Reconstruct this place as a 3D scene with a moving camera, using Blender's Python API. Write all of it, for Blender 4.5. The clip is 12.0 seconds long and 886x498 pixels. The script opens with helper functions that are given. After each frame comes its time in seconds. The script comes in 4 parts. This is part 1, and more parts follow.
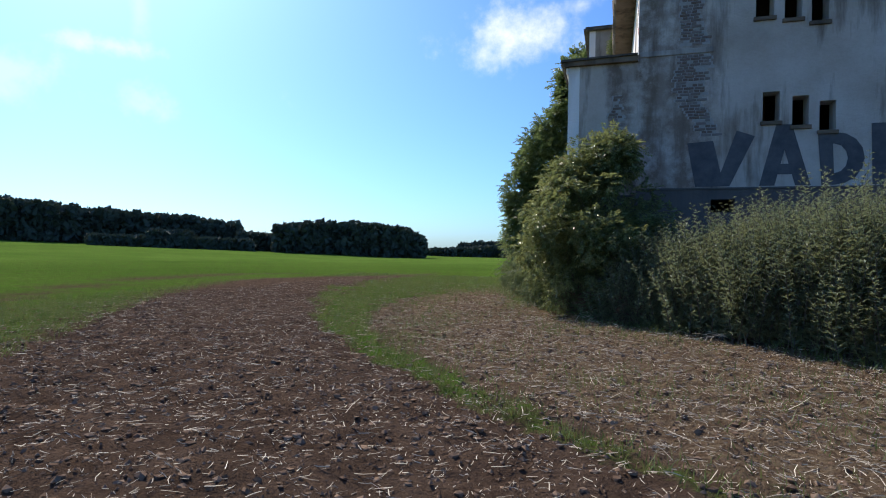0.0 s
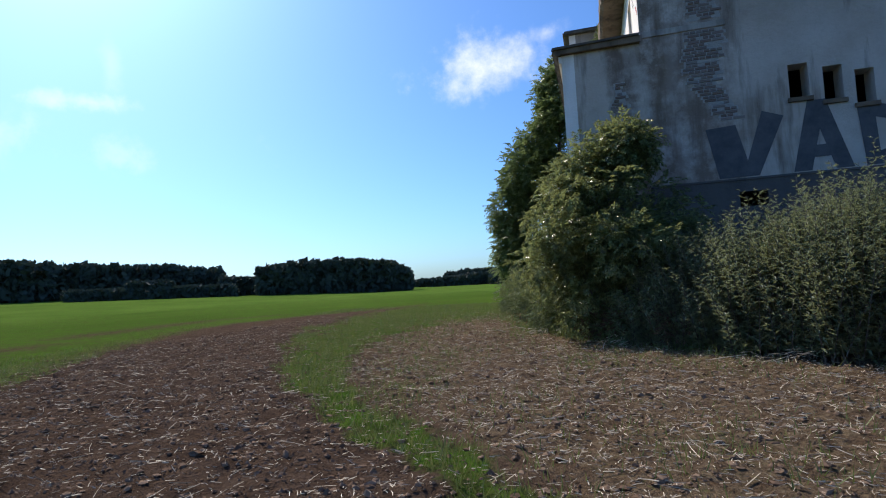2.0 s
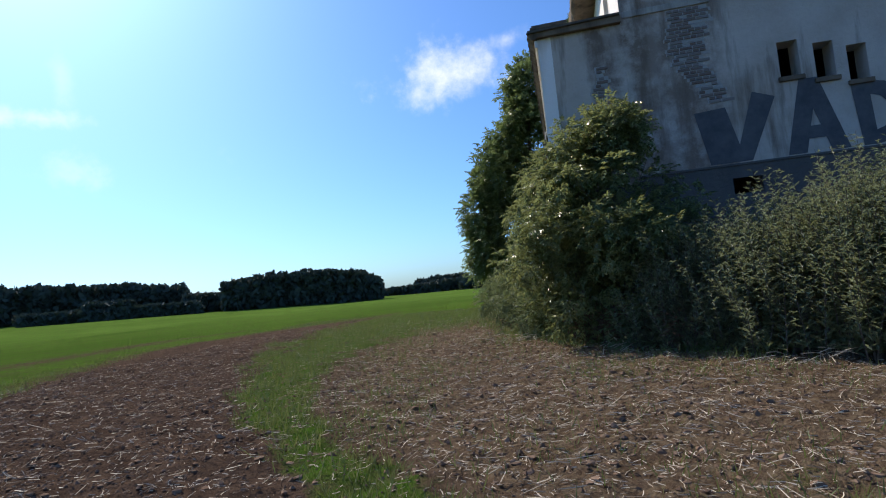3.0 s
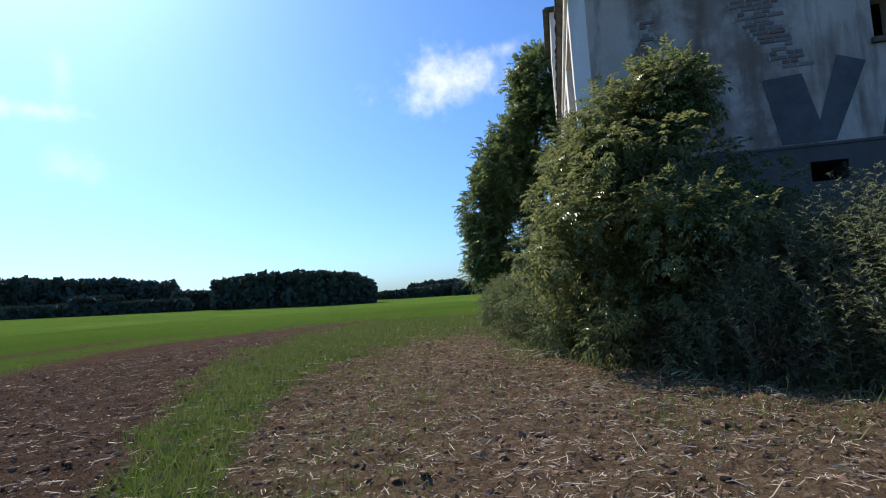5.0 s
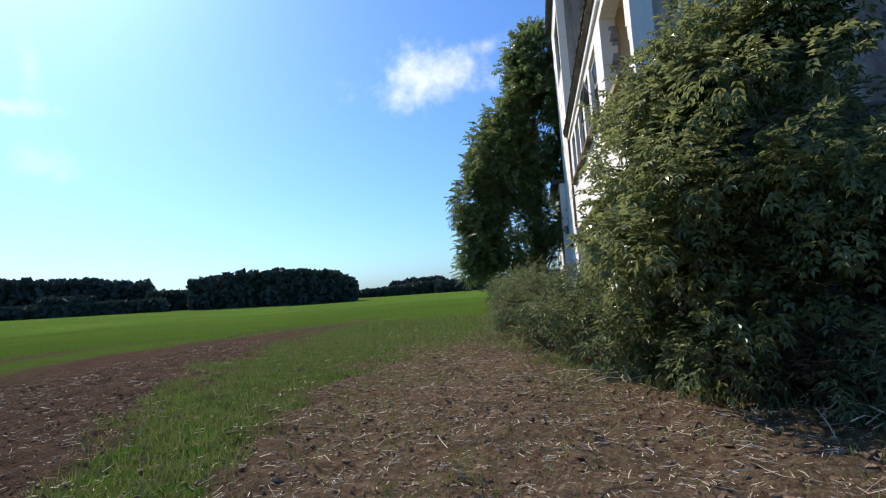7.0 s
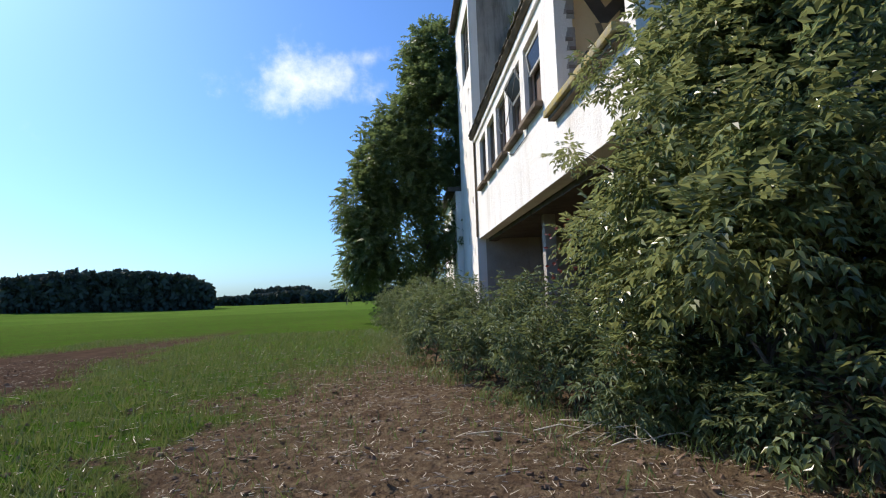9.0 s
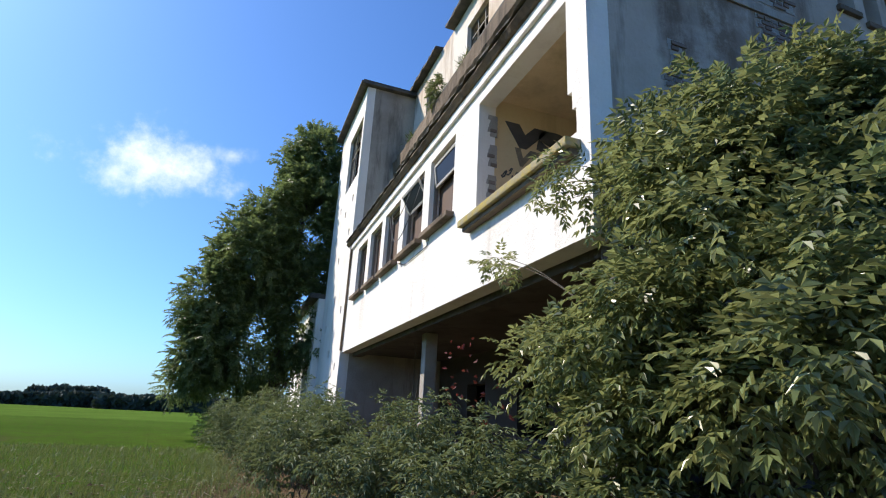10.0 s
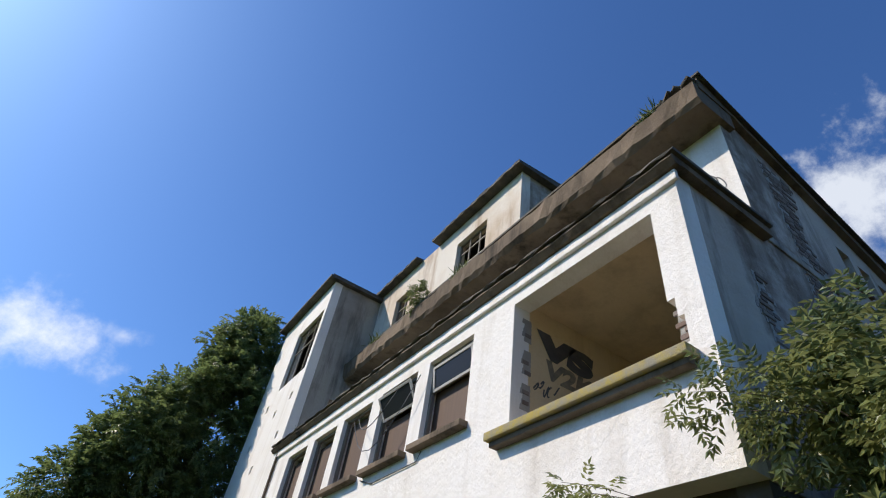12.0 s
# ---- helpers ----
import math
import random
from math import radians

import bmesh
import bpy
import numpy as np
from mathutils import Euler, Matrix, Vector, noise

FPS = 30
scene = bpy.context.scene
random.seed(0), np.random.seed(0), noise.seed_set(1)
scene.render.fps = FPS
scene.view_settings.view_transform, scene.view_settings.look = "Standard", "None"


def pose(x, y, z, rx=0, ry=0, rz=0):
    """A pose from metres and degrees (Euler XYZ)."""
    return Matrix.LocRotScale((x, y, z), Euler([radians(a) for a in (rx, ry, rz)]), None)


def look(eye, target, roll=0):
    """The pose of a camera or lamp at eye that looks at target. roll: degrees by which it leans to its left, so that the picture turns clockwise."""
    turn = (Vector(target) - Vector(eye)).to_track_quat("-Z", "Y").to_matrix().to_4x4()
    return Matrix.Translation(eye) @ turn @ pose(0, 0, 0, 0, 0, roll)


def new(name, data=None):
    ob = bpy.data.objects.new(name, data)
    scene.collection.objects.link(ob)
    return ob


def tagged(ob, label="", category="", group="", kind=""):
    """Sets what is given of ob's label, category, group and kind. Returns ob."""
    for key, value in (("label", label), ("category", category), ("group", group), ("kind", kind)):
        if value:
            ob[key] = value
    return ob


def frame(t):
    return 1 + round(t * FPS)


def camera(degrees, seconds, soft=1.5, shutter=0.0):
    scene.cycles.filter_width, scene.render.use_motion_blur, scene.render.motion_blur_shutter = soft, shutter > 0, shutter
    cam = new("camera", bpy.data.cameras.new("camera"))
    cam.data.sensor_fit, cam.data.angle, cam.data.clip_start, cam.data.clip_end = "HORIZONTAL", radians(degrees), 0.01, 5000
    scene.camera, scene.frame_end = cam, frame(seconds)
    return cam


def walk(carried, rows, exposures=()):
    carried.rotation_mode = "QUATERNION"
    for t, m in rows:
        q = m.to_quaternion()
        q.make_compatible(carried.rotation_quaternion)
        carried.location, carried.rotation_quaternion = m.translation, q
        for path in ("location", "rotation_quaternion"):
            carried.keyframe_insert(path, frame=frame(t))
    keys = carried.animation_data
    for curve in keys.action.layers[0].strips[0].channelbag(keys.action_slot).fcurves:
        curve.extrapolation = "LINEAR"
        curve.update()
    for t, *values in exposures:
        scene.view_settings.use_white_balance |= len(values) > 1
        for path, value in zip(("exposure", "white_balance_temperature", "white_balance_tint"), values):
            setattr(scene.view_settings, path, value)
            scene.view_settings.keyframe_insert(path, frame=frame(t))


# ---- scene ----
cam = camera(79.0, 12.0, soft=1.1)
PATH = [
    (0, (1.312, 2.647, 1.466), (0.71, 4.555, 1.471), 1.1),
    (0.5, (1.143, 3.214, 1.292), (0.585, 5.134, 1.349), -2.1),
    (1, (0.992, 3.779, 1.31), (0.384, 5.682, 1.399), -1.7),
    (1.5, (0.801, 4.282, 1.326), (0.218, 6.19, 1.474), -3.7),
    (2, (0.562, 4.718, 1.326), (0.015, 6.638, 1.442), -3.2),
    (2.5, (0.318, 5.209, 1.287), (-0.17, 7.144, 1.412), -3.4),
    (3, (0.123, 5.774, 1.301), (-0.311, 7.721, 1.434), -5.6),
    (5, (-0.496, 8.064, 1.209), (-0.909, 10.015, 1.361), -3.8),
    (5.5, (-0.707, 8.578, 1.229), (-1.087, 10.536, 1.379), -3.8),
    (6, (-0.977, 9.105, 1.259), (-1.292, 11.076, 1.387), -4.6),
    (6.5, (-1.237, 9.7, 1.281), (-1.6, 11.662, 1.422), -5.5),
    (7, (-1.488, 10.279, 1.284), (-1.833, 12.244, 1.421), -4.3),
    (9, (-2.459, 12.548, 1.281), (-2.323, 14.537, 1.439), -2.1),
    (9.5, (-2.707, 13.157, 1.295), (-2.227, 15.081, 1.556), -1.5),
    (10, (-3.057, 13.763, 1.235), (-2.397, 15.552, 1.835), 3.0),
    (10.2, (-3.211, 13.99, 1.27), (-2.593, 15.752, 1.985), 4.6),
    (10.5, (-3.383, 14.321, 1.349), (-2.783, 15.989, 2.274), 6.7),
    (11, (-3.593, 14.83, 1.396), (-2.942, 16.266, 2.626), 8.1),
    (11.5, (-3.79, 15.282, 1.302), (-3.269, 16.569, 2.742), 11.9),
    (12, (-4.007, 15.728, 1.189), (-3.319, 17.033, 2.54), 10.1),
]
walk(cam, [(t, look(eye, target, roll)) for t, eye, target, roll in PATH],
     exposures=[(0.0, 0.16), (1.5, 0.03), (7.2, 0.1), (9.0, 0.15), (9.6, 0.3), (10.5, 0.28), (11.0, 0.08), (12.0, -0.1)])

# ---- sky, sun ----
SUN_AZ, SUN_EL = -53.0, 42.0          # degrees from +y towards +x, and above the horizon
sun_way = Vector((math.sin(radians(SUN_AZ)) * math.cos(radians(SUN_EL)),
                  math.cos(radians(SUN_AZ)) * math.cos(radians(SUN_EL)), math.sin(radians(SUN_EL))))
sun = new("sun", bpy.data.lights.new("sun", "SUN"))
sun.data.energy, sun.data.angle, sun.data.color = 5.0, radians(0.53), (1.0, 0.89, 0.75)
sun.matrix_world = look(sun_way * 60, (0, 0, 0))


def cloud_dir(az, el):
    a, e = radians(az), radians(el)
    return (math.sin(a) * math.cos(e), math.cos(a) * math.cos(e), math.sin(e))


world = bpy.data.worlds.new("world")
scene.world = world
world.use_nodes = True
wt = world.node_tree
wt.nodes.clear()


def wn(kind, **kw):
    n = wt.nodes.new(kind)
    for k, v in kw.items():
        n.inputs[k].default_value = v
    return n


sky = wt.nodes.new("ShaderNodeTexSky")
sky.sky_type, sky.sun_disc = "NISHITA", False
sky.sun_elevation, sky.sun_rotation = radians(SUN_EL), radians(SUN_AZ)
sky.air_density, sky.dust_density, sky.ozone_density = 1.0, 1.15, 3.0
coord = wt.nodes.new("ShaderNodeTexCoord")
warp = wn("ShaderNodeTexNoise", Scale=9.0, Detail=9.0, Roughness=0.62)
wt.links.new(coord.outputs["Generated"], warp.inputs["Vector"])


def wmath(op, a, b):
    n = wt.nodes.new("ShaderNodeMath")
    n.operation, n.use_clamp = op, False
    for i, v in enumerate((a, b)):
        if isinstance(v, (int, float)):
            n.inputs[i].default_value = v
        else:
            wt.links.new(v, n.inputs[i])
    return n.outputs[0]


def cloud(az, el, half_w, half_h, dense, ragged):
    """A cloud about a direction: how dense the sky is there."""
    c = Vector(cloud_dir(az, el))
    side = c.cross(Vector((0, 0, 1))).normalized()
    up = side.cross(c).normalized()
    parts = []
    for axis, half in ((side, half_w), (up, half_h)):
        d = wt.nodes.new("ShaderNodeVectorMath")
        d.operation = "DOT_PRODUCT"
        wt.links.new(coord.outputs["Generated"], d.inputs[0])
        d.inputs[1].default_value = axis
        q = wmath("MULTIPLY", d.outputs["Value"], 1 / math.sin(radians(half)))
        parts.append(wmath("MULTIPLY", q, q))
    ahead = wt.nodes.new("ShaderNodeVectorMath")
    ahead.operation = "DOT_PRODUCT"
    wt.links.new(coord.outputs["Generated"], ahead.inputs[0])
    ahead.inputs[1].default_value = c
    front = wmath("GREATER_THAN", ahead.outputs["Value"], 0.0)
    r = wmath("SQRT", wmath("ADD", parts[0], parts[1]), 0.0)
    edge = wmath("SUBTRACT", wmath("MULTIPLY", wmath("SUBTRACT", warp.outputs["Fac"], 0.5), ragged), wmath("SUBTRACT", r, 0.75))
    n = wt.nodes.new("ShaderNodeMapRange")
    n.interpolation_type = "SMOOTHSTEP"
    n.inputs["From Min"].default_value, n.inputs["From Max"].default_value = 0.0, 1.15
    n.inputs["To Max"].default_value = dense
    wt.links.new(edge, n.inputs["Value"])
    return wmath("MULTIPLY", n.outputs[0], front)


total = None
for spec in (
        (-10.2, 21.6, 12.5, 5.4, 1.0, 2.6), (-13.6, 20.0, 4.6, 3.4, 0.8, 2.8), (-3.6, 24.2, 3.4, 2.1, 0.6, 2.8),
        (-46.5, 12.6, 13.0, 2.8, 0.26, 4.4), (-57.0, 14.0, 7.0, 3.0, 0.28, 4.0), (-48.8, 17.4, 6.5, 1.3, 0.5, 3.6),
        (-47.4, 20.8, 1.4, 4.5, 0.24, 3.0), (79.5, 42.0, 8.0, 7.0, 0.7, 4.6), (75.5, 37.5, 6.0, 5.0, 0.5, 4.6)):
    one = cloud(*spec)
    total = one if total is None else wmath("MAXIMUM", total, one)
mix = wt.nodes.new("ShaderNodeMix")
mix.data_type = "RGBA"
wt.links.new(total, mix.inputs["Factor"])
tint = wt.nodes.new("ShaderNodeMix")
tint.data_type, tint.blend_type = "RGBA", "MULTIPLY"
tint.inputs["Factor"].default_value = 1.0
wt.links.new(sky.outputs["Color"], tint.inputs["A"])
tint.inputs["B"].default_value = (0.58, 0.92, 1.38, 1)
wt.links.new(tint.outputs["Result"], mix.inputs["A"])
mix.inputs["B"].default_value = (9.0, 9.3, 9.6, 1)
back = wn("ShaderNodeBackground", Strength=0.125)
wt.links.new(mix.outputs["Result"], back.inputs["Color"])
wout = wt.nodes.new("ShaderNodeOutputWorld")
wt.links.new(back.outputs[0], wout.inputs["Surface"])


# ---- materials ----
class Mat:
    """A node material with a few short-cuts."""

    def __init__(self, name, rough=0.8, metal=0.0, spec=0.5):
        self.m = bpy.data.materials.new(name)
        self.m.use_nodes = True
        self.t = self.m.node_tree
        self.b = self.t.nodes["Principled BSDF"]
        self.b.inputs["Roughness"].default_value = rough
        self.b.inputs["Metallic"].default_value = metal
        self.b.inputs["Specular IOR Level"].default_value = spec
        self.c = self.t.nodes.new("ShaderNodeTexCoord").outputs["Object"]

    def link(self, a, b):
        self.t.links.new(a, b)

    def noise(self, scale, detail=4.0, rough=0.55, stretch=(1, 1, 1), shift=0.0):
        mp = self.t.nodes.new("ShaderNodeMapping")
        mp.inputs["Scale"].default_value = stretch
        mp.inputs["Location"].default_value = (shift, shift * 0.7, shift * 1.3)
        self.link(self.c, mp.inputs["Vector"])
        n = self.t.nodes.new("ShaderNodeTexNoise")
        n.inputs["Scale"].default_value, n.inputs["Detail"].default_value = scale, detail
        n.inputs["Roughness"].default_value = rough
        self.link(mp.outputs[0], n.inputs["Vector"])
        return n.outputs["Fac"]

    def ramp(self, fac, lo, hi, to=1.0, start=0.0):
        n = self.t.nodes.new("ShaderNodeMapRange")
        n.inputs["From Min"].default_value, n.inputs["From Max"].default_value = lo, hi
        n.inputs["To Min"].default_value, n.inputs["To Max"].default_value = start, to
        self.link(fac, n.inputs["Value"])
        return n.outputs[0]

    def times(self, a, b, op="MULTIPLY"):
        n = self.t.nodes.new("ShaderNodeMath")
        n.operation = op
        for i, v in enumerate((a, b)):
            if isinstance(v, (int, float)):
                n.inputs[i].default_value = v
            else:
                self.link(v, n.inputs[i])
        return n.outputs[0]

    def mix(self, fac, a, b):
        n = self.t.nodes.new("ShaderNodeMix")
        n.data_type = "RGBA"
        for key, v in (("Factor", fac), ("A", a), ("B", b)):
            if isinstance(v, (int, float)):
                n.inputs[key].default_value = v
            elif isinstance(v, tuple):
                n.inputs[key].default_value = (*v, 1)
            else:
                self.link(v, n.inputs[key])
        return n.outputs["Result"]

    def colour(self, c):
        if isinstance(c, tuple):
            self.b.inputs["Base Color"].default_value = (*c, 1)
        else:
            self.link(c, self.b.inputs["Base Color"])
        return self

    def bump(self, fac, dist, strength=1.0):
        n = self.t.nodes.new("ShaderNodeBump")
        n.inputs["Distance"].default_value, n.inputs["Strength"].default_value = dist, strength
        self.link(fac, n.inputs["Height"])
        self.link(n.outputs[0], self.b.inputs["Normal"])
        return self

    def island(self):
        return self.t.nodes.new("ShaderNodeNewGeometry").outputs["Random Per Island"]

    def each(self):
        return self.t.nodes.new("ShaderNodeObjectInfo").outputs["Random"]

    def sheer(self, colour, amount):
        """Lets light through, as leaves do."""
        tr = self.t.nodes.new("ShaderNodeBsdfTranslucent")
        if isinstance(colour, tuple):
            tr.inputs["Color"].default_value = (*colour, 1)
        else:
            self.link(colour, tr.inputs["Color"])
        mx = self.t.nodes.new("ShaderNodeMixShader")
        mx.inputs[0].default_value = amount
        self.link(self.b.outputs[0], mx.inputs[1])
        self.link(tr.outputs[0], mx.inputs[2])
        self.link(mx.outputs[0], self.t.nodes["Material Output"].inputs["Surface"])
        return self


def plaster(name, base, dirt, streak, amount, rough=0.9, stains=()):
    m = Mat(name, rough, spec=0.2)
    big, fine = m.noise(0.55, 5, 0.6), m.noise(14, 6, 0.65)
    runs = m.times(m.noise(0.9, 6, 0.65, (2.2, 2.2, 0.3), 3.0), m.times(m.noise(0.35, 4, 0.6, (1, 1, 1), 9.0), 0.45, "MULTIPLY"), "ADD")
    c = m.mix(m.ramp(big, 0.42, 0.72, amount), base, dirt)
    c = m.mix(m.times(m.ramp(runs, 0.74, 0.98), amount * 1.2), c, streak)
    c = m.mix(m.ramp(fine, 0.5, 0.8, 0.35), c, dirt)
    if stains:
        xyz = m.t.nodes.new("ShaderNodeSeparateXYZ")
        m.link(m.c, xyz.inputs[0])
        wobble = m.times(m.times(m.noise(0.8, 6, 0.65, (1, 1, 0.45), 5.0), -0.5, "ADD"), 1.6)
        for mid, half, tone in stains:
            off = m.times(m.times(m.times(xyz.outputs["X"], -mid, "ADD"), wobble, "ADD"), 1 / half)
            c = m.mix(m.times(m.ramp(m.times(off, off), 1.0, 0.1), m.ramp(m.noise(2.6, 6, 0.7), 0.34, 0.6, 0.85)), c, tone)
    m.colour(c)
    m.bump(m.times(m.times(m.noise(5, 7, 0.7), 0.7), m.times(fine, 0.5), "ADD"), 0.032, 0.8)
    return m.m


WHITE = plaster("white_lime_plaster", (0.86, 0.82, 0.77), (0.74, 0.67, 0.58), (0.5, 0.42, 0.33), 0.4)
# stained plaster of the sunless sides; their shade also darkens its base colour
GABLE = plaster("weathered_shade_plaster", (0.57, 0.5, 0.43), (0.38, 0.31, 0.245), (0.12, 0.085, 0.06), 1.0,
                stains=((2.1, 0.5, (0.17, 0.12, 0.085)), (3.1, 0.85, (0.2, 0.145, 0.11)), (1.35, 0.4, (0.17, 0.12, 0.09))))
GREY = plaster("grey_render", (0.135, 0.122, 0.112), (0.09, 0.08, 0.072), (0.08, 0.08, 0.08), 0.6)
CREAM = plaster("cream_wall_paint", (0.74, 0.6, 0.38), (0.62, 0.47, 0.28), (0.4, 0.3, 0.18), 0.45)
CONCRETE = plaster("stained_concrete", (0.22, 0.165, 0.115), (0.095, 0.07, 0.05), (0.045, 0.035, 0.025), 1.0)
PEEL = plaster("peeling_plaster", (0.74, 0.68, 0.6), (0.55, 0.42, 0.3), (0.4, 0.29, 0.2), 0.95)
# slab and beam underneath the storey: shade there is painted as dark plaster
DARK = plaster("shade_dark_soffit", (0.12, 0.105, 0.09), (0.07, 0.06, 0.05), (0.04, 0.035, 0.03), 0.9)
# dirty plaster, its tone lowered further for the tower's shaded side
SOFFIT = plaster("sooty_shade_plaster", (0.42, 0.38, 0.33), (0.22, 0.19, 0.16), (0.08, 0.07, 0.06), 0.9)

m = Mat("mossy_sill", 0.95)
m.colour(m.mix(m.ramp(m.noise(6, 6, 0.7), 0.4, 0.62), (0.3, 0.27, 0.2), (0.42, 0.32, 0.08)))
m.bump(m.noise(30, 5, 0.7), 0.02, 0.8)
MOSS = m.m
m = Mat("roofing_felt", 0.85)
m.colour(m.mix(m.ramp(m.noise(3, 6, 0.7), 0.35, 0.7), (0.045, 0.042, 0.04), (0.13, 0.11, 0.08)))
m.bump(m.noise(12, 5, 0.7), 0.03, 0.8)
FELT = m.m
m = Mat("brick", 0.9)
m.colour(m.mix(m.times(m.each(), 0.8), m.mix(m.noise(9, 5), (0.12, 0.08, 0.063), (0.2, 0.135, 0.105)), (0.26, 0.225, 0.2)))
m.bump(m.noise(40, 5, 0.7), 0.008, 0.8)
BRICK = m.m
m = Mat("lime_mortar", 0.95)
m.colour(m.mix(m.noise(7, 5), (0.3, 0.275, 0.245), (0.43, 0.405, 0.37)))
m.bump(m.noise(25, 6, 0.7), 0.02, 0.9)
MORTAR = m.m
m = Mat("dark_wall_paint", 0.75)
m.colour(m.mix(m.ramp(m.noise(2.2, 6, 0.7), 0.35, 0.75), (0.06, 0.06, 0.066), (0.13, 0.126, 0.126)))
PAINT = m.m
m = Mat("faded_wall_paint", 0.8)
m.colour(m.mix(m.ramp(m.noise(5, 6, 0.7), 0.35, 0.7), (0.15, 0.135, 0.115), (0.33, 0.28, 0.2)))
FADED = m.m
m = Mat("red_wall_paint", 0.7)
m.colour(m.mix(m.noise(9, 5), (0.5, 0.07, 0.05), (0.6, 0.2, 0.14)))
RED = m.m
m = Mat("old_window_wood", 0.75)
m.colour(m.mix(m.noise(4, 6, 0.7, (6, 6, 0.7)), (0.09, 0.065, 0.045), (0.3, 0.27, 0.23)))
m.bump(m.noise(8, 5, 0.6, (8, 8, 0.6)), 0.01, 0.6)
WOOD = m.m
m = Mat("bleached_wood", 0.8)
m.colour(m.mix(m.noise(4, 6, 0.7, (6, 0.7, 6)), (0.3, 0.28, 0.25), (0.55, 0.52, 0.47)))
m.bump(m.noise(8, 5, 0.6, (8, 0.6, 8)), 0.01, 0.6)
PALE = m.m
m = Mat("brown_board", 0.75)
m.colour(m.mix(m.noise(3, 6, 0.7, (6, 6, 0.7)), (0.075, 0.04, 0.025), (0.13, 0.075, 0.045)))
BOARD = m.m
m = Mat("window_glass", 0.2, spec=0.08)
m.colour((0.03, 0.032, 0.035))
GLASS = m.m
# inner walls and floors: the shade indoors is put into a near-black colour
m = Mat("shade_dark_interior", 0.95)
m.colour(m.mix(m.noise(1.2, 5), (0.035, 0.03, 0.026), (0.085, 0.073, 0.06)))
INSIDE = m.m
m = Mat("bark", 0.95)
m.colour(m.mix(m.noise(6, 6, 0.7, (4, 4, 0.7)), (0.07, 0.055, 0.04), (0.17, 0.14, 0.11)))
m.bump(m.noise(9, 6, 0.7, (5, 5, 0.7)), 0.03, 1.0)
BARK = m.m


def foliage(name, dark, light, yellow, share, sheen=0.45, through_light=0.3):
    m = Mat(name, sheen, spec=0.5)
    c = m.mix(m.island(), dark, light)
    c = m.mix(m.ramp(m.noise(1.1, 4, 0.6), 0.62 - share, 0.75), c, yellow)
    m.colour(c)
    m.sheer(m.mix(0.5, c, yellow), through_light)
    return m.m


LEAF = foliage("shrub_leaf", (0.035, 0.056, 0.02), (0.225, 0.28, 0.105), (0.34, 0.35, 0.13), 0.12, 0.28, 0.45)
ASH = foliage("tree_leaf", (0.07, 0.11, 0.042), (0.17, 0.23, 0.085), (0.22, 0.27, 0.09), 0.1, 0.4, 0.5)
WEED = foliage("mugwort_leaf", (0.105, 0.145, 0.085), (0.26, 0.31, 0.18), (0.28, 0.3, 0.14), 0.1, 0.5, 0.46)
LOW = foliage("low_shrub_leaf", (0.07, 0.105, 0.045), (0.165, 0.21, 0.09), (0.25, 0.27, 0.09), 0.1, 0.6, 0.34)
RUSTY = foliage("withered_leaf", (0.08, 0.05, 0.03), (0.16, 0.1, 0.055), (0.18, 0.12, 0.06), 0.05, 0.8, 0.15)
# far trees: distance haze is mixed into the leaf colours, paler and bluer
WOODS = foliage("hazed_woods_leaf", (0.036, 0.054, 0.042), (0.066, 0.086, 0.064), (0.05, 0.065, 0.03), 0.02, 0.8, 0.12)
GRASS = foliage("grass_blade", (0.075, 0.12, 0.025), (0.15, 0.2, 0.05), (0.24, 0.24, 0.08), 0.04, 0.5, 0.35)
VINE = foliage("red_creeper_leaf", (0.12, 0.02, 0.02), (0.25, 0.04, 0.035), (0.2, 0.06, 0.03), 0.05, 0.5, 0.3)
m = Mat("straw", 0.6)
m.colour(m.mix(m.island(), (0.26, 0.2, 0.13), (0.7, 0.6, 0.44)))
STRAW = m.m
m = Mat("soil_clod", 1.0, spec=0.0)
m.colour(m.mix(m.island(), (0.125, 0.082, 0.056), (0.27, 0.185, 0.125)))
m.bump(m.noise(30, 6, 0.7), 0.01, 0.9)
CLOD = m.m

# ground: soil with green growth where the seedlings stand
m = Mat("field_soil", 1.0, spec=0.0)
att = m.t.nodes.new("ShaderNodeAttribute")
att.attribute_name = "cover"
sep = m.t.nodes.new("ShaderNodeSeparateColor")
m.link(att.outputs["Color"], sep.inputs[0])
soil = m.mix(m.ramp(m.noise(2.4, 8, 0.7), 0.3, 0.7), (0.074, 0.049, 0.035), (0.165, 0.112, 0.08))
dry = m.mix(m.ramp(m.noise(9, 7, 0.75), 0.42, 0.66), (0.15, 0.1, 0.064), (0.32, 0.24, 0.15))
soil = m.mix(sep.outputs["Green"], soil, dry)
crop = m.mix(m.ramp(m.noise(0.05, 5, 0.6), 0.35, 0.65), (0.076, 0.155, 0.02), (0.112, 0.2, 0.03))
crop = m.mix(m.ramp(m.noise(1.8, 7, 0.75), 0.42, 0.7, 0.75), crop, (0.095, 0.09, 0.038))
gaps = m.times(m.times(m.noise(5, 7, 0.8), -0.5, "ADD"), 1.5)
fac = m.ramp(m.times(sep.outputs["Red"], m.times(gaps, m.ramp(sep.outputs["Red"], 0.75, 1.0, 0.0, 1.0)), "ADD"), 0.3, 0.75)
m.colour(m.mix(fac, soil, crop))
m.bump(m.times(m.noise(3.5, 8, 0.72), m.times(m.noise(22, 6, 0.75), 0.35), "ADD"), 0.26, 1.0)
SOIL = m.m


